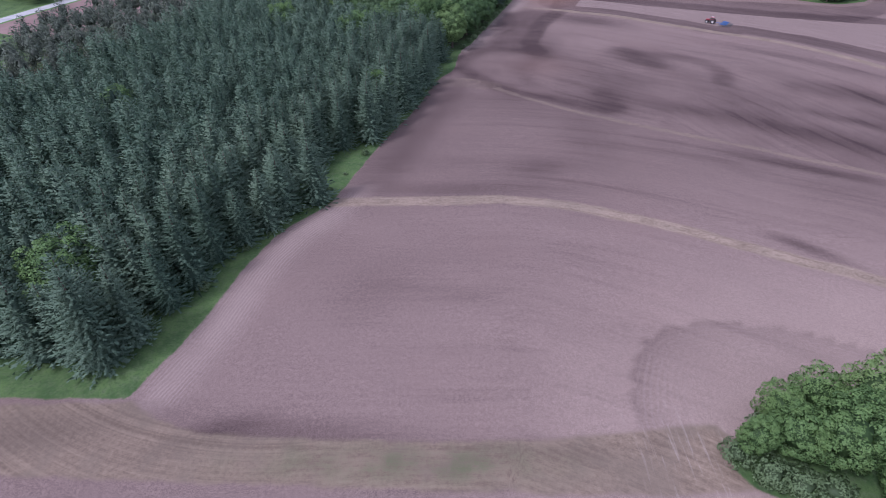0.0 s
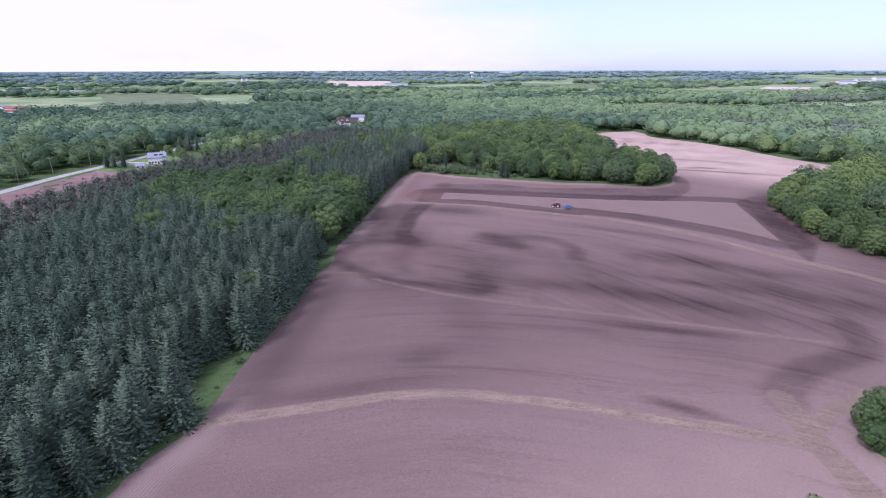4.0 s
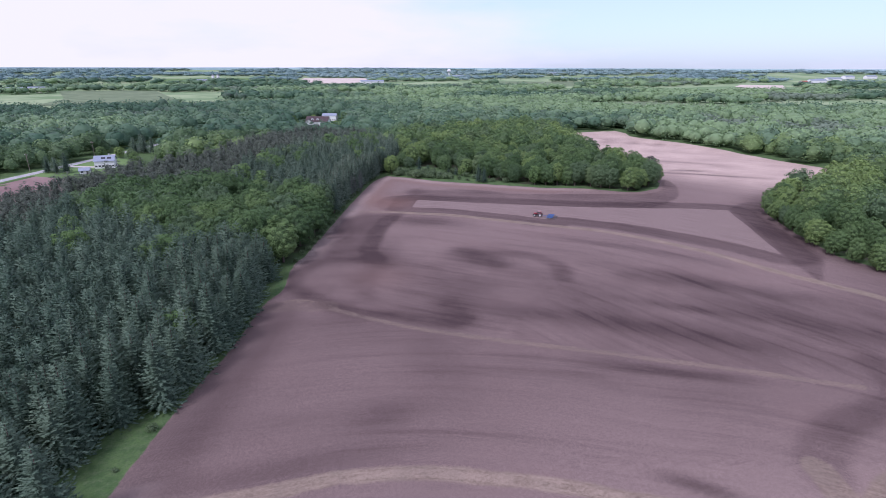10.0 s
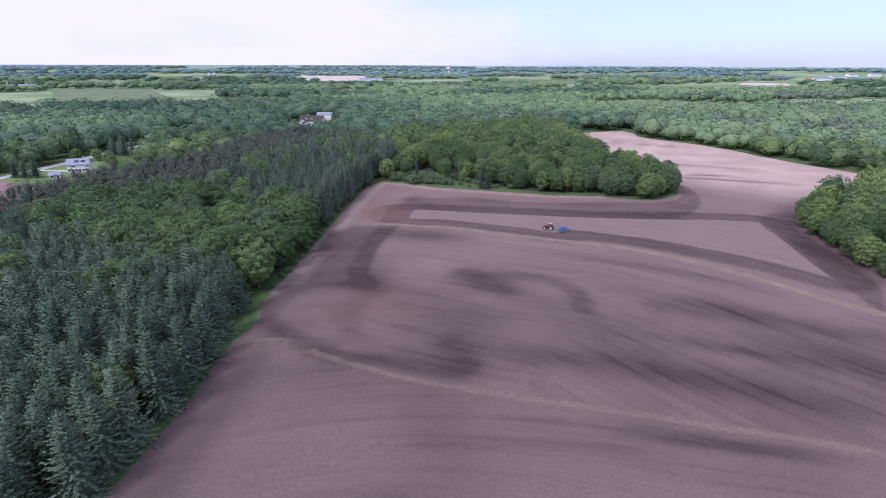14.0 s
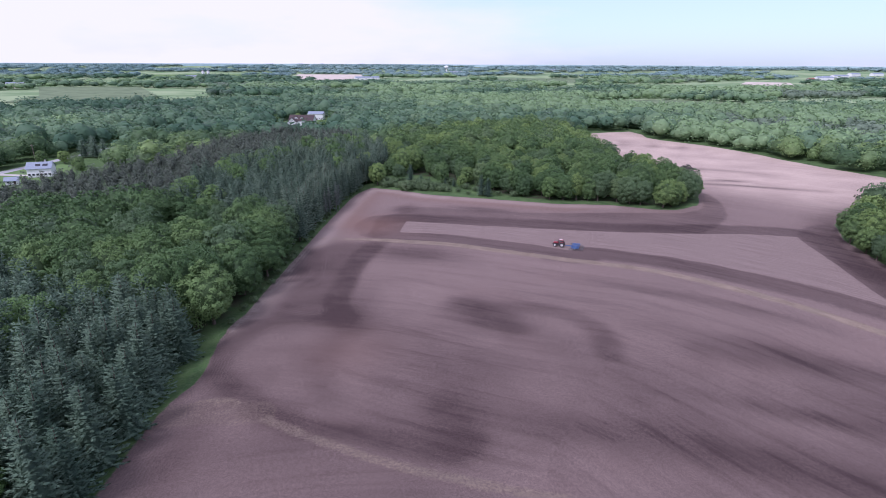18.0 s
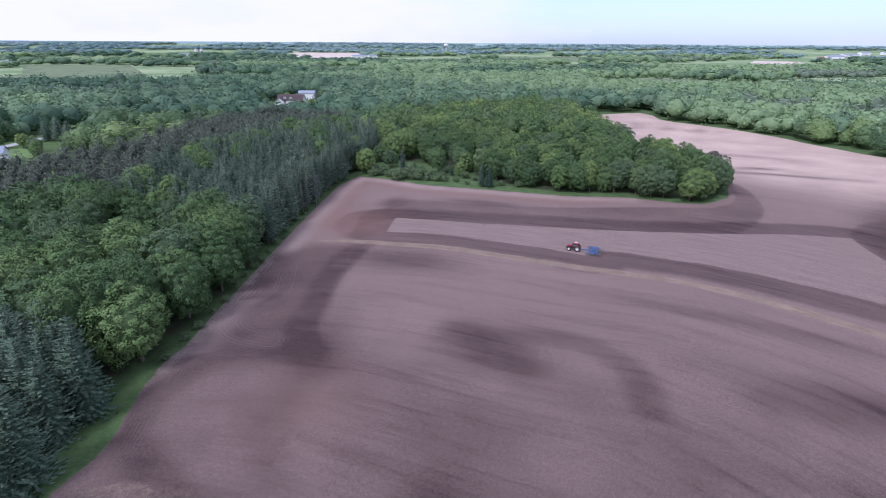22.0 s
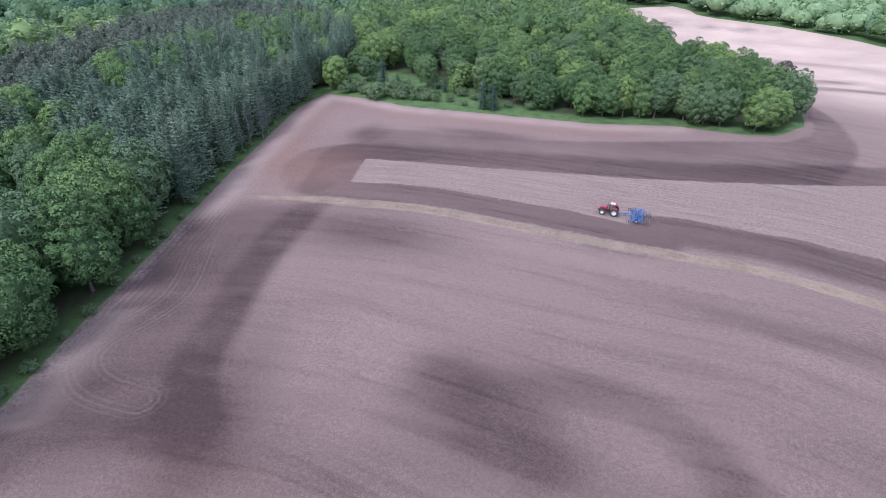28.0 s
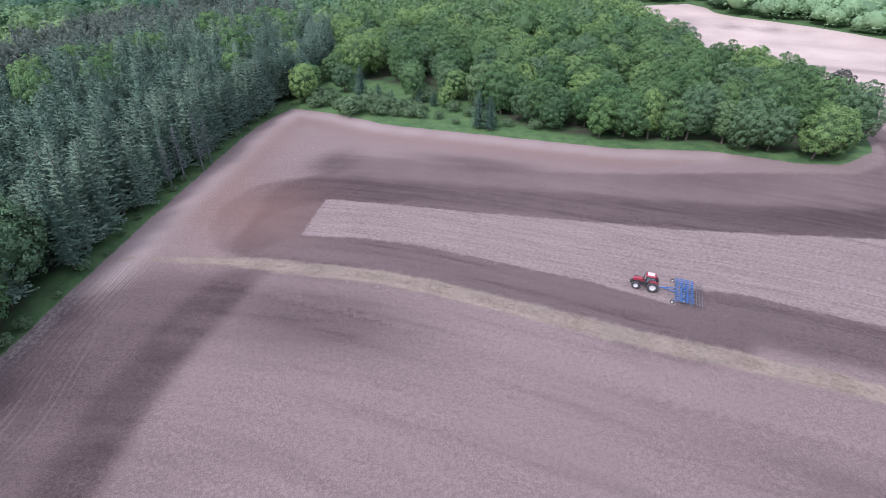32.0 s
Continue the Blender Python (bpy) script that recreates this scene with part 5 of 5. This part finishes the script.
def cultivator(m):
    root = tagged(new("field_cultivator"), "wide blue folding field cultivator with a spring-tine harrow", "cultivator")
    root.matrix_world = m
    half = 3.5
    part("tongue", boxes(((3.3, 0.3, 0.62), (2.3, 0.12, 0.14), (0, 0, -12)), ((3.3, -0.3, 0.62), (2.3, 0.12, 0.14), (0, 0, 12)), ((4.6, 0, 0.55), (0.6, 0.14, 0.1))), m_blue, root, "blue A-shaped hitch tongue")
    part("jack", rods(((3.4, 0.5, 0.3), (3.4, 0.5, 1.1), 0.05)), m_steel, root)
    for y0, w in ((0, 2.6), (2.45, 2.1), (-2.45, 2.1)):
        section = part("frame_section", boxes(*[((x, y0, 0.78), (0.11, w, 0.11)) for x in (2.2, 1.35, 0.45, -0.45)], *[((0.87, y0 + y, 0.86), (2.76, 0.1, 0.1)) for y in (-w * .42, -w * .14, w * .14, w * .42)]), m_blue, root, "blue square-tube frame section")
        for i, x in enumerate((2.2, 1.35, 0.45, -0.45)):
            for j in range(max(3, int(w / 0.5))):
                y = y0 - w / 2 + 0.2 + j * 0.5 + (i % 2) * 0.25
                if y < y0 + w / 2:
                    part("shank", boxes(((x - 0.12, y, 0.55), (0.05, 0.06, 0.5), (0, -25, 0)), ((x - 0.02, y, 0.2), (0.05, 0.06, 0.42), (0, 30, 0)), ((x + 0.12, y, 0.04), (0.2, 0.16, 0.03), (0, 12, 0))), m_steel, section)
        for k in range(3):
            part("harrow_bar", rods(((-1.1 - 0.45 * k, y0 - w / 2 + 0.1, 0.4), (-1.1 - 0.45 * k, y0 + w / 2 - 0.1, 0.4), 0.035), *[((-1.1 - 0.45 * k, y0 - w / 2 + 0.2 + 0.22 * q, 0.4), (-1.28 - 0.45 * k, y0 - w / 2 + 0.2 + 0.22 * q, 0.02), 0.015) for q in range(int((w - 0.2) / 0.22))], sides=5), m_steel, section)
        part("harrow_arm", rods(((-0.45, y0 - w * .3, 0.8), (-2.0, y0 - w * .3, 0.42), 0.035), ((-0.45, y0 + w * .3, 0.8), (-2.0, y0 + w * .3, 0.42), 0.035)), m_steel, section)
    for y in (-2.5, -0.75, 0.75, 2.5):
        wheel("support_wheel", 0.38, 0.24, root, pose(0.9, y, 0.37), 10)
    for y in (-3.3, 3.3):
        wheel("gauge_wheel", 0.34, 0.2, root, pose(2.75, y, 0.33), 10)
        part("gauge_arm", boxes(((2.5, y, 0.66), (0.6, 0.08, 0.08), (0, 30, 0))), m_blue, root)
    part("wing_cylinder", rods(((0.9, 0.4, 1.15), (0.9, 1.9, 1.0), 0.06), ((0.9, -0.4, 1.15), (0.9, -1.9, 1.0), 0.06)), m_steel, root, "grey hydraulic wing cylinders")
    part("mast", boxes(((0.9, 0.4, 1.0), (0.3, 0.1, 0.4)), ((0.9, -0.4, 1.0), (0.3, 0.1, 0.4))), m_blue, root)
    return root


HEADING = 144.0
tx, ty = 99.0 * U, 208.4 * U
tractor(pose(tx, ty, 0.0, 0, 0, HEADING) @ Matrix.Scale(0.87, 4))
cx, cy = Vector((tx, ty)) - Vector((math.cos(radians(HEADING)), math.sin(radians(HEADING)))) * 6.2
cultivator(pose(cx, cy, 0.0, 0, 0, HEADING) @ Matrix.Scale(0.9, 4))


def gable_roof(length, depth, base, rise_by, over=0.5, thick=0.22):
    """Two roof slabs that meet at a ridge along x."""
    bm = bmesh.new()
    for s in (-1, 1):
        y1, z1 = s * (depth / 2 + over), base - over * rise_by / (depth / 2)
        xs = (-length / 2 - over, length / 2 + over)
        low, top = [], []
        for x, y, z in ((xs[0], 0, base + rise_by), (xs[1], 0, base + rise_by), (xs[1], y1, z1), (xs[0], y1, z1)):
            low.append(bm.verts.new((x, y, z)))
            top.append(bm.verts.new((x, y, z + thick)))
        bm.faces.new(top)
        bm.faces.new(low[::-1])
        for i in range(4):
            bm.faces.new((low[i], low[(i + 1) % 4], top[(i + 1) % 4], top[i]))
    bmesh.ops.recalc_face_normals(bm, faces=bm.faces[:])
    return bm


def gable_walls(length, depth, base, rise_by):
    """Four walls with pointed ends."""
    bm = bmesh.new()
    ring = [(-length / 2, -depth / 2), (length / 2, -depth / 2), (length / 2, depth / 2), (-length / 2, depth / 2)]
    lo = [bm.verts.new((*p, -0.1)) for p in ring]
    hi = [bm.verts.new((*p, base)) for p in ring]
    e, w = bm.verts.new((length / 2, 0, base + rise_by)), bm.verts.new((-length / 2, 0, base + rise_by))
    bm.faces.new((lo[0], lo[1], hi[1], hi[0]))
    bm.faces.new((lo[2], lo[3], hi[3], hi[2]))
    bm.faces.new((lo[1], lo[2], hi[2], e, hi[1]))
    bm.faces.new((lo[3], lo[0], hi[0], w, hi[3]))
    bmesh.ops.recalc_face_normals(bm, faces=bm.faces[:])
    return bm


def house(m, length, depth, base, rise_by, wall_mat, roof_mat, label, name="house", windows=6, dormers=0, chimney=True, panels=0):
    root = tagged(new(name), label, "barn" if name == "barn" else "shed" if name == "shed" else "house")
    root.matrix_world = m
    part("wall", gable_walls(length, depth, base, rise_by), wall_mat, root)
    roof = part("roof", gable_roof(length, depth, base, rise_by), roof_mat, root)
    for i in range(windows):
        x = -length / 2 + length * (i + 0.5) / windows
        for s in (-1, 1):
            if i == windows // 2:
                part("door", boxes(((x, s * (depth / 2 + 0.03), 1.05), (1.0, 0.1, 2.1))), m_brown, root)
            else:
                win = part("window", boxes(((x, s * (depth / 2 + 0.03), 1.6), (1.5, 0.1, 1.3))), m_white, root)
                part("pane", boxes(((x, s * (depth / 2 + 0.075), 1.6), (1.26, 0.04, 1.06))), m_glass_dark, win)
    pitch = math.degrees(math.atan2(rise_by, depth / 2))
    for i in range(dormers):
        x = -length * 0.2 + i * length * 0.24
        dorm = part("dormer", gable_walls(2.4, 2.8, 1.7, 1.1), m_white, root, "white gabled dormer", pose(x, -depth * 0.27, base + rise_by * 0.22, 0, 0, 90))
        part("dormer_roof", gable_roof(2.8, 2.8, 1.7, 1.1, 0.3, 0.12), roof_mat, dorm)
        part("pane", boxes(((-1.22, 0, 1.0), (0.06, 1.0, 1.0))), m_glass_dark, dorm)
    if chimney:
        part("chimney", boxes(((length * 0.22, 0.6, base + rise_by + 0.3), (0.8, 0.8, 1.6))), m_concrete, roof)
    for i in range(panels):
        part("roof_panel", boxes(((length * (-0.05 + 0.3 * i), -depth * 0.27, base + rise_by * 0.46 + 0.34), (2.4, 1.7, 0.08), (pitch, 0, 0))), m_glass_dark, roof, "dark panel on the roof slope")
    return root


m_glass_dark = plain_mat("dark_window", (0.035, 0.04, 0.05), 0.15)
house(pose(-97 * U, 371 * U, 0, 0, 0, 4), 11.5, 8.5, 4.9, 2.8, m_white, m_slate, "long white house with a grey-blue roof beside the road", panels=2)
house(pose(-102 * U, 352 * U, 0, 0, 0, 10), 5.5, 4.2, 2.4, 1.4, m_white, m_slate, "small white garden shed on the lawn", "shed", 2, 0, False)
house(pose(33 * U, 572 * U, 0, 0, 0, -22), 25, 11, 5.2, 5.0, m_white, m_brown, "large brown-roofed house with white dormers among trees", dormers=2)
house(pose(24 * U, 561 * U, 0, 0, 0, 84), 11, 9, 5.0, 4.0, m_white, m_brown, "white gabled wing with a brown roof among trees", windows=3, chimney=False)
house(pose(48 * U, 622 * U, 0, 0, 0, -18), 17, 10, 6.5, 2.2, m_white, m_slate, "grey-roofed white house behind trees", chimney=False)
house(pose(-14 * U, 588 * U, 0, 0, 0, -20), 9, 7, 8.4, 2.0, m_white, m_slate, "tall white outbuilding among trees", "shed", 3, 0, False)
house(pose(-360 * U, 795 * U, 0, 0, 0, 20), 30, 13, 5, 4.5, m_white, m_rust, "long red-roofed farm building", "barn", 5, 0, False)
for ring in HAMLET:
    lay("lawn", ring, 0.5, m_lawn, "green yards of a hamlet between trees", "lawn")
for x, y, l, d, b, mat, turn in ((-474, 966, 20, 10, 4.5, m_white, 12), (-414, 909, 30, 12, 4.0, m_concrete, 5), (-364, 752, 18, 10, 4.5, m_white, -14), (-361, 784, 24, 11, 4.0, m_white, 8), (-342, 722, 14, 9, 4.0, m_white, 30),
                                 (-440, 935, 14, 9, 4.0, m_white, 50), (-787, 1478, 45, 14, 6, m_white, 5), (-789, 1583, 40, 14, 6, m_white, 10), (-728, 1643, 50, 16, 7, m_white, 0), (-580, 1444, 60, 15, 6, m_white, 4), (-538, 1468, 36, 14, 6, m_white, 8), (-836, 1479, 40, 14, 6, m_white, 0)):
    house(pose(x * U, y * U, float(rise(np.float64(x * U), np.float64(y * U))) + (1.0 if y > 1400 else 0.3), 0, 0, turn), l, d, b, 3.0, m_white, m_rust if mat is m_concrete else m_slate, "low white house of a hamlet among trees", "house", 4, 0, False)
for x, y, l, d, b, mat in ((-259, 1960, 60, 16, 7, m_white), (-222, 1990, 45, 16, 8, m_white), (-190, 2020, 40, 15, 6, m_concrete), (250, 1810, 55, 18, 8, m_white), (295, 1850, 30, 14, 7, m_white), (1584, 1388, 60, 20, 9, m_white),
                           (1650, 1440, 40, 18, 8, m_white), (1780, 1500, 70, 20, 8, m_white), (1947, 1584, 60, 20, 10, m_white), (2065, 1593, 50, 18, 9, m_white), (1490, 1350, 30, 14, 7, m_concrete),
                           (430, 1030, 14, 9, 5, m_white), (700, 2300, 60, 18, 9, m_white), (1250, 2500, 70, 20, 10, m_white)):
    house(pose(x * U, y * U, float(rise(np.float64(x * U), np.float64(y * U))) + 1.0, 0, 0, (x * 7) % 40 - 20), l, d, b, 4.0, mat, m_slate if mat is m_white else m_rust, "far pale farm building between woods", "barn", 4, 0, False)
for x, y in ((-228, 1975), (-214, 1985)):
    silo = tagged(new("silo"), "tall pale concrete silo at a far farm", "silo")
    silo.location = (x * U, y * U, float(rise(np.float64(x * U), np.float64(y * U))))
    part("shaft", lathe([(-1, 5), (24, 5), (24.2, 4.8)], 16, "Z"), m_white, silo)
    part("dome", lathe([(24.2, 5), (27, 3.6), (28.5, 0.3)], 16, "Z"), m_steel, silo)
tower = tagged(new("water_tower"), "white water tower on the far horizon", "tower")
tower.location = (640 * U, 2230 * U, float(rise(np.float64(640 * U), np.float64(2230 * U))))
part("shaft", lathe([(-1, 3.5), (30, 2.5)], 12, "Z"), m_white, tower)
part("tank", lathe([(28, 2.5), (31, 8), (36, 10), (40, 8), (42, 1)], 16, "Z"), m_white, tower)


def utility_pole(x, y, turn):
    root = tagged(new("utility_pole"), "weathered wooden utility pole beside the road", "pole", "poles along the road")
    root.matrix_world = pose(x, y, 0, 0, 0, turn)
    part("post", rods(((0, 0, -0.2), (0, 0, 11.5), 0.16)), m_pole, root)
    part("crossarm", boxes(((0, 0, 10.6), (2.4, 0.12, 0.14))), m_pole, root)
    for s in (-1, 0, 1):
        part("insulator", rods(((s * 1.0, 0, 10.65), (s * 1.0, 0, 10.95), 0.06)), m_white, root)


for t in (14, 20, 25, 31, 37):
    p, d = road_line[t], road_line[t + 1] - road_line[t]
    side = np.array([-d[1], d[0]]) / np.hypot(*d)
    utility_pole(*(p + side * 7.5), math.degrees(math.atan2(d[1], d[0])) + 90)


def far_ridge():
    """The last wooded ridge, behind everything, with the blue haze of distance put into its colour."""
    bm = bmesh.new()
    rows = []
    for i in range(181):
        a = radians(-62 + 152 * i / 180)
        x, y = 4860 * math.sin(a), 4860 * math.cos(a)
        top = 49 + 3.0 * noise.noise((i * 0.11, 0, 0)) + 1.6 * noise.noise((i * 0.5, 3, 0))
        rows.append((bm.verts.new((x, y, 10)), bm.verts.new((x, y, top))))
    for (a, b), (c, d) in zip(rows[:-1], rows[1:]):
        bm.faces.new((a, c, d, b))
    me = bpy.data.meshes.new("backdrop_ridge")
    bm.to_mesh(me)
    bm.free()
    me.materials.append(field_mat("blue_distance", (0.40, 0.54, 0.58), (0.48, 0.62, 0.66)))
    return tagged(new("backdrop_ridge", me), "blue-green wooded ridge on the horizon", "backdrop", kind="structure")


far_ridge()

# ---- single trees and bushes ----
g1 = np.random.default_rng(91)


def single(kinds, spots, label="", group="", wide=1.0):
    """Trees at given spots: x, y in plan units and size."""
    for x, y, s in spots:
        copy = copy_thing(kinds[g1.integers(len(kinds))], pose(x * U, y * U, -0.05, 0, 0, g1.random() * 360))
        copy.scale = (wide * s * g1.uniform(0.94, 1.06), wide * s * g1.uniform(0.94, 1.06), s * g1.uniform(0.95, 1.08))
        tagged(copy, label, "", group)


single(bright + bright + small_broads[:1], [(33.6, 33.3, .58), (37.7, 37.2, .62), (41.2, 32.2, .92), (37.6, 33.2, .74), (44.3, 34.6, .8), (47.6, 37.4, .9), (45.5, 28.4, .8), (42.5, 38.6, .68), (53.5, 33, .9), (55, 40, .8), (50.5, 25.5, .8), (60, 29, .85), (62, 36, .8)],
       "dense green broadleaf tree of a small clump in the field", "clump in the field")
single(bushes, [(34, 30.2, .95), (31.6, 32.6, .8), (36.6, 29, 1.0), (35.3, 35.4, .8), (39.5, 28.2, .9), (45, 34.5, 1.0), (39.8, 36.5, .9)], "green bush under a clump of trees", "bushes of the clump")
single(small_broads, [(81.5, 55, .5), (85, 59, .56), (84, 51, .55), (89, 55, .62), (90, 61, .6), (94, 50, .6), (95, 57, .62), (88, 46, .55), (100, 53, .6), (99, 61, .6)], "green broadleaf tree of a clump by the grass strip", "clump by the strip")
single(bright, [(-72, 114, 1.2), (-16.5, 127.5, 1.05), (-25.5, 172, 1.2), (-51.6, 181.6, 1.3), (-52, 57, 1.3), (-28.2, 166.8, 1.2), (-57.6, 200, 1.25), (122.5, 263.5, .86), (60, 314, .95), (172, 250, .8)])
single(small_broads, [(58.5, 309, 1.02), (70, 316.5, .82), (87.6, 303, .9), (94.6, 295, .55), (105.5, 289.5, 1.05), (113, 276, .95), (68, 330, .85), (99, 301, .9), (181, 256, .92)], "green broadleaf tree standing in the grassy glade", "trees of the glade")
single(spruces, [(73.5, 307, .7), (77.9, 304.6, .42), (97.2, 276.3, .62), (99.7, 274.9, .64), (88.5, 300.5, .42), (91.5, 297, .34), (81, 301, .3)], "small blue-green spruce in the grassy glade", "spruces of the glade")
single(band_broads, [(2.8, 180.5, 1.12), (8, 195, .95), (13, 206, .9), (13, 219.5, 1.12), (8.5, 212, 1.0)], "spreading green broadleaf tree overhanging the grass margin", "broadleaf trees along the field")
weeds = row_along(plan((6, 178), (15, 203), (24, 231), (33.5, 262), (42, 284), (51, 302)), 6.2, 61)
single(bushes, [(x / U - 0.6, y / U, float(q)) for (x, y), q in zip(weeds, np.random.default_rng(62).uniform(0.22, 0.55, len(weeds)))], "low green bush on the grass margin of the field", "bushes of the margin")
weeds_s = row_along(plan((-37.5, 58), (-31.5, 74), (-22.5, 90), (-16, 108), (-11, 126), (-5.5, 144)), 9.0, 63)
single(bushes, [(x / U, y / U, float(q)) for (x, y), q in zip(weeds_s, np.random.default_rng(64).uniform(0.2, 0.42, len(weeds_s)))], "low green bush on the grass margin of the field", "bushes of the margin")
single(copper, [(186.5, 262, .95)])
single(bushes, [(68.8, 294.6, 1.55), (72.5, 297, .9), (75, 293.5, .9), (77, 292, .8), (80, 290.5, .75), (83, 289, .85), (86, 287.5, .7), (90, 286, .6), (66, 301, .7), (63, 304, .8), (84, 296, .8), (81, 299, .7), (98, 286, .7), (93, 281, .5), (105, 276, .6), (70.5, 299.5, 1.2), (74, 300.5, 1.1), (78, 296.5, 1.3), (81.5, 294.5, 1.1), (62, 308, 1.3), (65.5, 305.5, 1.1), (85.5, 291.5, 1.0), (90.5, 301.5, 1.1), (95.5, 291, .9), (101.5, 280.5, .9), (110.5, 272.5, .8), (60.5, 303.5, .9), (88, 293, .6), (76, 303, 1.2)])
single(spruces, [(-122.5, 360, .62), (-118, 358.5, .66), (-112.5, 357, .72), (-95, 425, .8), (-89, 424, .86), (-83, 420, .8), (-92, 432, .9)], "blue spruce in the yard beside the road", "spruces of the yard", 1.4)
single(small_broads, [(-85, 383, .7), (-82, 376, .6), (-88, 391, .75), (-99, 406, .8), (-109, 405, .7), (14, 545, .62), (40, 535, .6), (48, 548, .66), (27, 528, .55), (19, 520, .6), (38, 515, .66), (10, 590, .9), (60, 592, 1.0), (-2, 600, .9), (30, 600, .8)], "green broadleaf tree beside a house", "trees by the houses")


def dead_spruce():
    """A spruce that has died standing: bare grey trunk and a thin crown of bare twigs."""
    root = tagged(new("dead_tree"), "grey dead spruce with bare drooping boughs at the wood's edge", "tree", "dead spruces")
    for part_name, geo in (("trunk", trunk_piece(13.6, 0.17)), ("crown", spruce_crown(13.6, 2.0, 19, 8, 8, 92, 0.25, 0.5, False))):
        ob = new(part_name, mesh_of(part_name, *geo, m_dead))
        ob.parent = root
    return root


m_dead = plain_mat("grey_dead_wood", (0.16, 0.165, 0.155), 0.9)
dead = [dead_spruce()]
single(dead, [(33.5, 262, 0.9), (36.3, 266.5, 1.0), (37.5, 270, 0.85), (31.8, 258.5, 0.8)])

for ob in [o for k in spruces + wide_spruces + great_spruce + tall_spruces + edge_spruces + broads + band_broads + small_broads + bright + bushes + dead + copper for o in (*k.children_recursive, k)]:
    bpy.data.objects.remove(ob)
